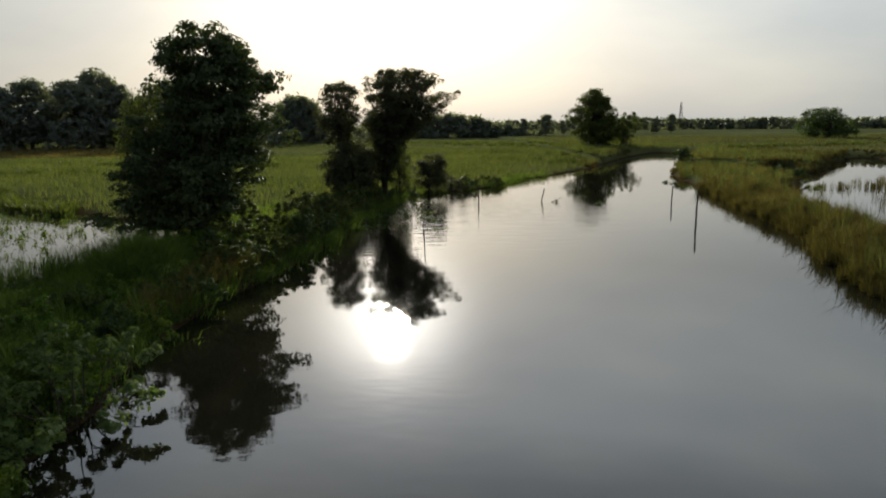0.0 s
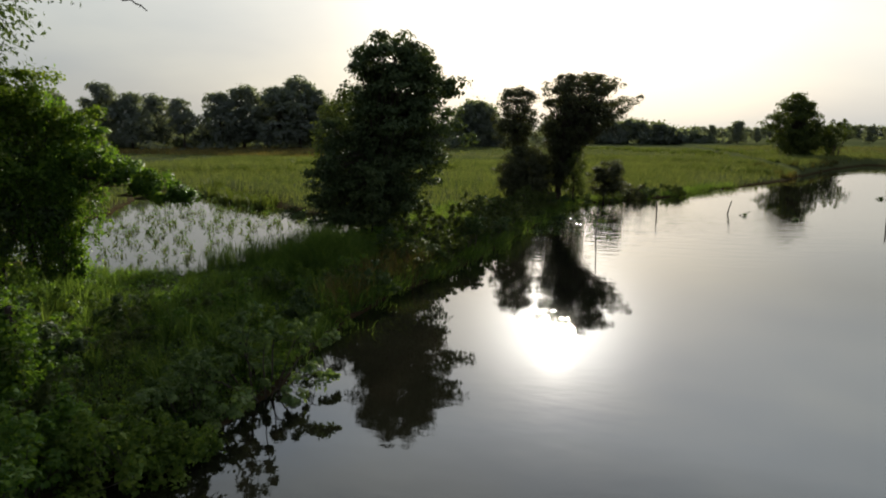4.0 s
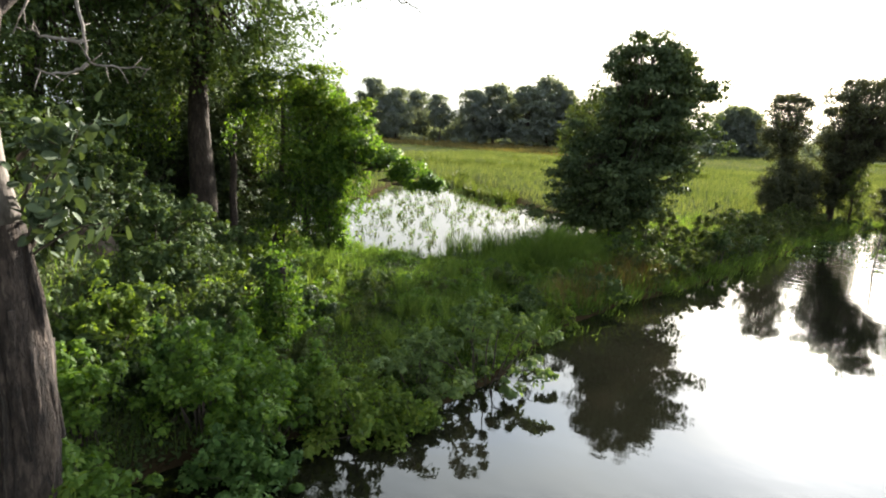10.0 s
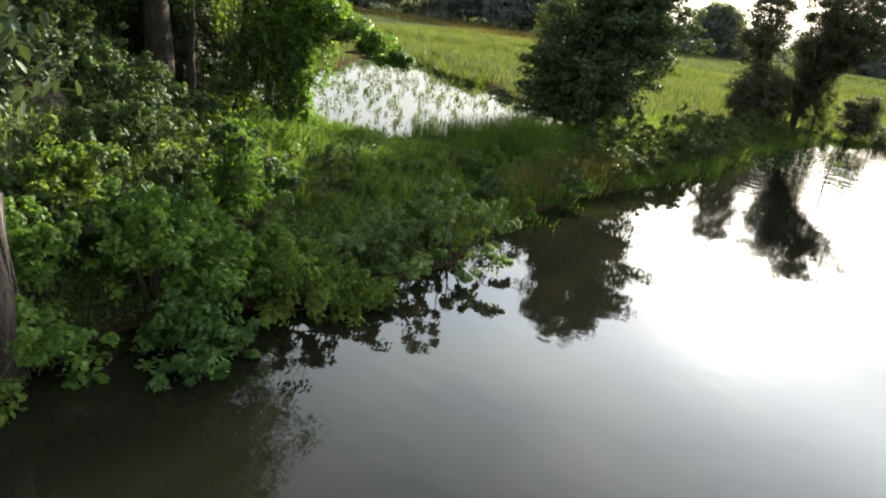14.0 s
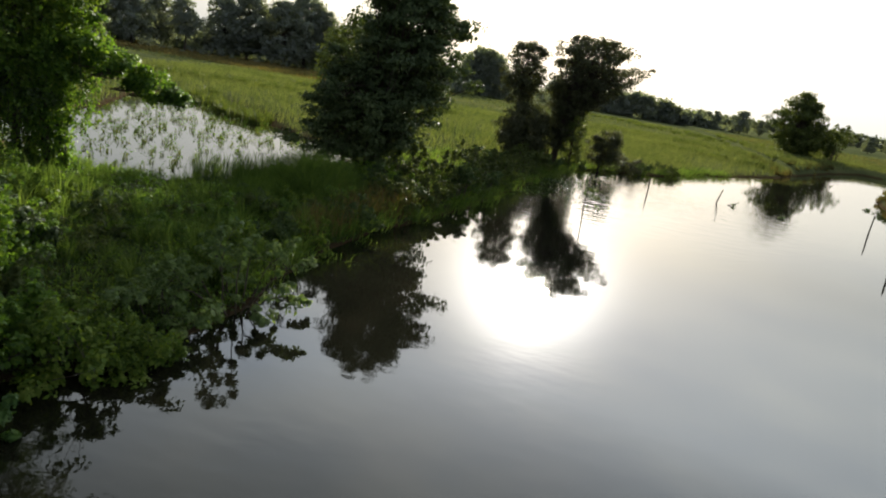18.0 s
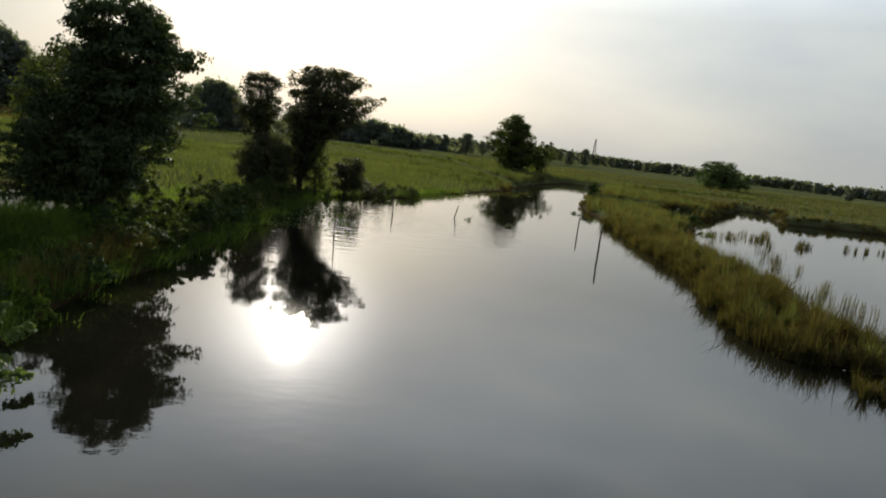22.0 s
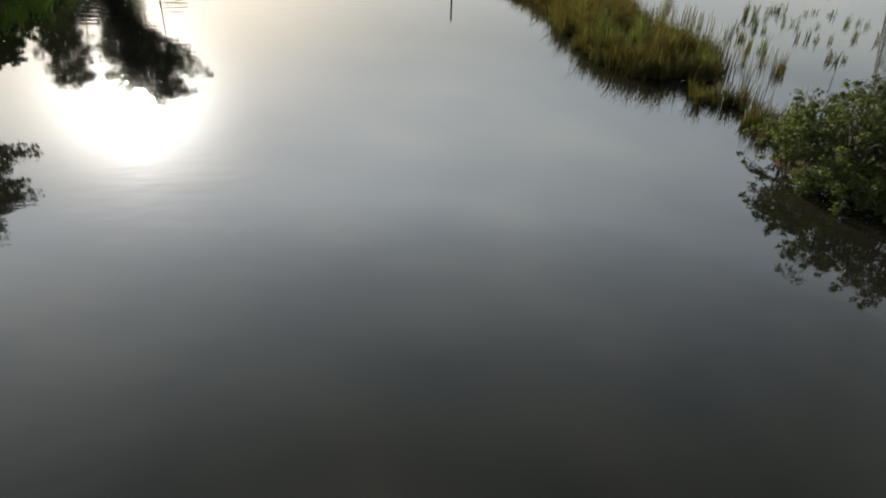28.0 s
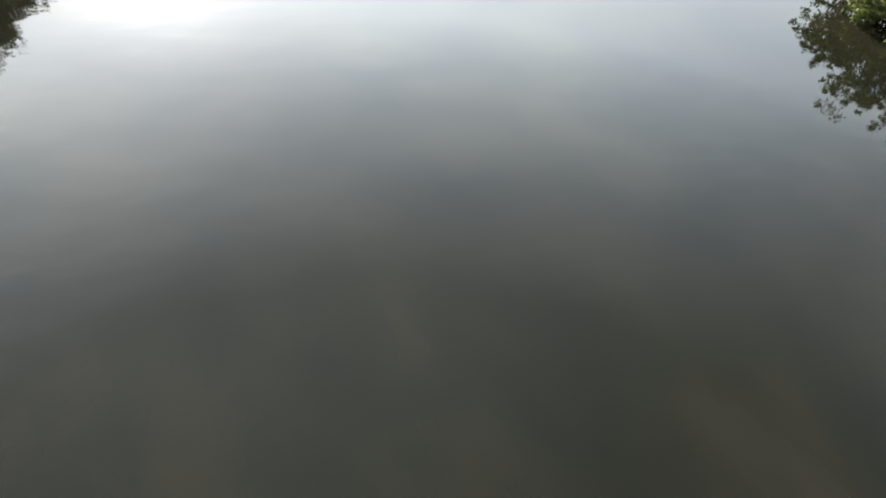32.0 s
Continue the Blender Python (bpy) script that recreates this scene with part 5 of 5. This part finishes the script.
reed_bed("leaning_reeds", "long reed blades bending out over the water", 190, 34, 0.25, 0.8, 0.026, REED, 14, 27, 19.0, 60, -0.55, lambda x, y: (wet(x, y) > -0.35) & (x < 26), 0.6, (-0.7, -0.4, 0))
reed_bed("edge_reeds", "upright reeds standing in the shallows along the spit", 170, 60, 0.3, 0.9, 0.026, REED, 14, 27, 19.0, 60, -0.6, lambda x, y: (wet(x, y) > -0.3) & (x < 26), 0.45)
reed_bed("spit_stalks", "tall thin upright reeds above the spit", 130, 16, 0.25, 1.25, 0.022, GRASS, 14, 28, 11.5, 56, -0.2, strip_near, 0.22)
reed_bed("spit_stalks", "tall thin flowering stalks above the spit", 110, 10, 0.2, 1.3, 0.018, DRY, 14, 28, 11.5, 60, -0.2, strip_near, 0.25)
bush("spit_bush", foot(31.8, 87.5), "small dark bush at the tip of the spit", 1.6, 1.4, 2.2, 50, 50, 0.22, LEAF_DEEP, 4, spread=0.2)
bush("spit_bush", foot(36.5, 68.5), "small dark bush on the spit", 1.5, 1.2, 1.5, 40, 50, 0.2, LEAF_DEEP, 4, spread=0.2)
grass("right_field_grass", "olive meadow beyond the flooded field", on_land(34000, 30, 240, 60, 240, 0.9), 0.4, 0.09, REED, 0.4)
grass("right_field_green", "greener meadow beyond the flooded field", on_land(34000, 40, 260, 70, 260, 1.2), 0.4, 0.09, GRASS, 0.4)


def in_water(n, poly, lo, hi):
    P = np.asarray(poly)
    out = []
    while sum(len(o) for o in out) < n:
        x, y = rng.uniform(P[:, 0].min(), P[:, 0].max(), 4000), rng.uniform(P[:, 1].min(), P[:, 1].max(), 4000)
        d = poly_distance(x, y, poly)
        ok = (d > lo) & (d < hi)
        out.append(np.stack([x[ok], y[ok], np.full(ok.sum(), -0.05)], 1))
    return np.concatenate(out)[:n]


plants = in_water(470, POND, 0.1, 30)
grass("pond_plants", "scattered water plants standing in the flooded pond", tufts(plants, 7, 0.09), 0.28, 0.045, LEAF_OLIVE, 0.7)
top = tufts(plants, 6, 0.13); top[:, 2] += rng.uniform(0.15, 0.36, len(top))
lv = new("pond_leaves", mesh_of("pond_leaves", *leaves(top, 0.13, 0.5, 0.0), LEAF_BROAD)); tagged(lv, "broad leaves of the water plants in the pond", "water plants", kind="stuff")
grass("flood_reeds", "sparse reeds along the inside of the spit", tufts(in_water(100, FLOOD[:9] + [(47, 70), (32, 44), (27, 32), (23, 20)], 0.0, 2.2), 14, 0.16), 0.72, 0.022, REED, 0.15)
TUFTS = [(16.2, 17.2, 150, 0.4, 0.95), (16.7, 16.4, 110, 0.35, 1.0), (16.1, 14.8, 90, 0.3, 1.0), (16.6, 14.0, 120, 0.35, 1.1), (15.2, 13.4, 90, 0.3, 0.8), (30.6, 31.2, 42, 0.5, 1.27), (34.2, 32.6, 28, 0.5, 1.10), (29.2, 25.3, 21, 0.4, 0.85), (35.7, 28.7, 21, 0.6, 0.94), (33.2, 23.2, 31, 0.35, 1.19), (24.7, 25.9, 28, 0.35, 0.94), (32.1, 28.7, 18, 0.5, 0.85), (32.9, 24.8, 18, 0.5, 0.85), (24.5, 24.0, 35, 0.35, 1.10), (22.0, 20.0, 28, 0.3, 1.02),
         (27.6, 28.0, 14, 0.4, 0.77), (37.5, 31.0, 18, 0.7, 0.85), (26.5, 21.5, 16, 0.4, 0.85), (43.1, 58.1, 77, 0.7, 1.36), (50.3, 60.0, 42, 0.5, 1.02), (53.6, 61.0, 21, 0.3, 0.85), (59.7, 61.1, 70, 0.6, 0.94), (64.8, 61.6, 28, 0.35, 0.77), (37.0, 61.7, 49, 0.7, 1.02), (39.7, 61.0, 42, 0.6, 1.10), (34.5, 60.5, 49, 0.7, 0.94)]
for x, y, n, s, h in TUFTS:
    e = thing("reed_clump", (x, y, -0.1), "tuft of upright olive reeds standing in flood water", "reeds", "flood tufts")
    k = 3 + n // 14
    part("reed_tuft", tussock(np.stack([rng.normal(0, s * 1.2, k), rng.normal(0, s * 0.8, k), np.zeros(k)], 1), 34 if y < 20 else 15, s * 0.5, h * rng.uniform(0.6, 1.15, k), 0.024 if y < 40 else 0.05, 0.3 if y < 20 else 0.15), REED if y < 20 or rng.uniform() < 0.6 else LEAF_OLIVE, e)["kind"] = "stuff"
strip = np.stack([rng.uniform(68, 88, 2600), np.zeros(2600), np.zeros(2600)], 1)
strip[:, 1] = 62.5 - (strip[:, 0] - 68) * 0.15 + rng.normal(0, 0.5, 2600)
grass("flood_ridge", "narrow grassy ridge rising from the flood water", strip, 0.7, 0.08, REED, 0.3)
reed_bed("flood_edge", "dark brown sodden reeds along the far edge of the flood", 420, 30, 0.5, 0.6, 0.07, REED, 40, 104, 36, 118, -0.3, lambda x, y: wet(x, y) > -1.0)
grass("lily_mat", "low mat of floating weed by the trees", tufts(np.stack([rng.uniform(-5.5, -0.5, 90), rng.uniform(38, 57, 90), np.zeros(90)], 1), 9, 0.4), 0.10, 0.09, LEAF_DEEP, 1.2)

# ---- posts, drift, pylons ----
for x, y, h, lx, r, lb in ((15.7, 40.4, 1.95, 0.06, 0.065, "tall dark wooden post standing in the river"), (17.4, 49.8, 1.3, 0.05, 0.055, "dark wooden post standing in the river"),
                           (2.7, 49.9, 1.0, -0.03, 0.055, "short wooden post standing in the river"), (-1.2, 37.4, 1.9, 0.1, 0.035, "thin crooked stick standing in the river"),
                           (7.6, 52.0, 0.95, 0.42, 0.05, "short broken stake leaning in the river")):
    e = thing("post", (x, y, -0.9), lb, "post", "river posts")
    P = crooked((0, 0, 0), (lx, 0.05, h + 0.9), 8, 0.03)
    part("shaft", tube(P, np.linspace(r * 1.1, r * 0.8, 8), 8, 0.10), WOOD, e)
    part("splintered_top", tube(crooked(P[-1] - np.array([0, 0, 0.03]), P[-1] + np.array([0.01, 0.0, 0.09]), 3, 0.05), [r * 0.7, r * 0.45, r * 0.1], 6, 0.2), WOOD, e)
for x, y, n in ((11.8, 49.5, 70), (23.0, 67.7, 60), (8.9, 51.4, 25)):
    e = thing("floating_weed", (x, y, 0.0), "small dark clump of drifting water weed", "water weed", "drift")
    part("foliage", leaves(puff((0, 0, 0.06), 0.35, n, 0.5), 0.2, 0.5, 0.0), LEAF_DEEP, e)
    part("drift_twig", tube(crooked((-0.4, 0, 0.0), (0.35, 0.1, 0.28), 5, 0.1), np.linspace(0.03, 0.01, 5), 4), TWIG, e)


def beam(a, b, w):
    a, b = np.asarray(a, float), np.asarray(b, float)
    return tube(np.array([a, b]), [w, w], 4)


def pylon(at, turn, w):
    """A double-circuit lattice tower, 45 m high before scaling."""
    e = thing("pylon", at, "tall grey lattice steel power pylon with three pairs of arms", "pylon", "power line")
    e.rotation_euler = (0, 0, radians(turn))
    half = lambda z: np.interp(z, [0, 25.5, 45], [5.2, 1.55, 0.75])
    corner = lambda z, i: np.array([half(z) * (1, 1, -1, -1)[i], half(z) * (1, -1, -1, 1)[i], z])
    for i in range(4):
        part("leg", join(*[beam(corner(a, i), corner(b, i), w) for a, b in ((-0.5, 11), (11, 25.5), (25.5, 45))]), STEEL, e)
    levels = [0.5, 7, 12.5, 17, 20.5, 23.2, 25.5, 28, 30.5, 33, 35.5, 38, 40.5, 43, 45]
    for k, (a, b) in enumerate(zip(levels, levels[1:])):
        for i in range(4):
            j = (i + 1) % 4
            bits = [beam(corner(a, i), corner(b, j), w * 0.55), beam(corner(a, j), corner(b, i), w * 0.55)]
            bits.append(beam(corner(b, i), corner(b, j), w * 0.5))
            if b - a > 3:
                m = (corner(a, i) + corner(b, j) + corner(a, j) + corner(b, i)) / 4
                for c in (corner((a + b) / 2, i), corner((a + b) / 2, j)):
                    bits.append(beam(c, m, w * 0.4))
                    bits.append(beam(c, (corner(b, i) + m) / 2, w * 0.35))
            part("brace", join(*bits), STEEL, e)
    for z, reach in ((27.0, 6.6), (34.8, 5.8), (42.4, 5.0)):
        for s in (-1, 1):
            tip = np.array([0, s * (half(z) + reach), z + 0.1])
            ends = [np.array([h, s * half(z), z]) for h in (-half(z), half(z))]
            ups = [np.array([h, s * half(z + 1.7), z + 1.7]) for h in (-half(z + 1.7), half(z + 1.7))]
            bits = [beam(p, tip, w * 0.6) for p in ends + ups]
            for q in (0.3, 0.6):
                a1, a2 = ends[0] * (1 - q) + tip * q, ends[1] * (1 - q) + tip * q
                b1, b2 = ups[0] * (1 - q) + tip * q, ups[1] * (1 - q) + tip * q
                bits += [beam(a1, a2, w * 0.35), beam(a1, b1, w * 0.35), beam(a2, b2, w * 0.35), beam(b1, b2, w * 0.35)]
            arm = part("crossarm", join(*bits), STEEL, e)
            P = np.array([tip - np.array([0, 0, q]) for q in np.linspace(0.1, 3.3, 17)])
            part("insulator", tube(P, [w * (1.0 if k % 2 else 0.5) for k in range(17)], 6), GLASSY, arm)
    return e


PYLON_LINE = [(193, 54.8, 0.13, 1.5), (647, 49.5, 0.15, 0.2), (1120, 48.2, 0.18, 0.2), (1596, 47.7, 0.22, 0.2)]
for d, az, w, z in PYLON_LINE:
    pylon((d * math.sin(radians(az)), d * math.cos(radians(az)), -2.1), 42.5, w).scale = (1.4, 1.4, 1.4)
mast = thing("radio_mast", (700 * math.sin(radians(19.6)), 700 * math.cos(radians(19.6)), 0.3), "thin distant lattice mast above the trees", "mast")
for i in range(3):
    a = i * 2.094
    part("leg", beam((3.0 * math.cos(a), 3.0 * math.sin(a), -0.5), (0.5 * math.cos(a), 0.5 * math.sin(a), 26), 0.25), STEEL, mast)
    b = a + 2.094
    part("brace", join(*[beam((r0 * math.cos(a), r0 * math.sin(a), z), (r1 * math.cos(b), r1 * math.sin(b), z + 3), 0.12) for z in range(0, 24, 3) for r0, r1 in ((3 - z * 0.096, 3 - (z + 3) * 0.096),)]), STEEL, mast)
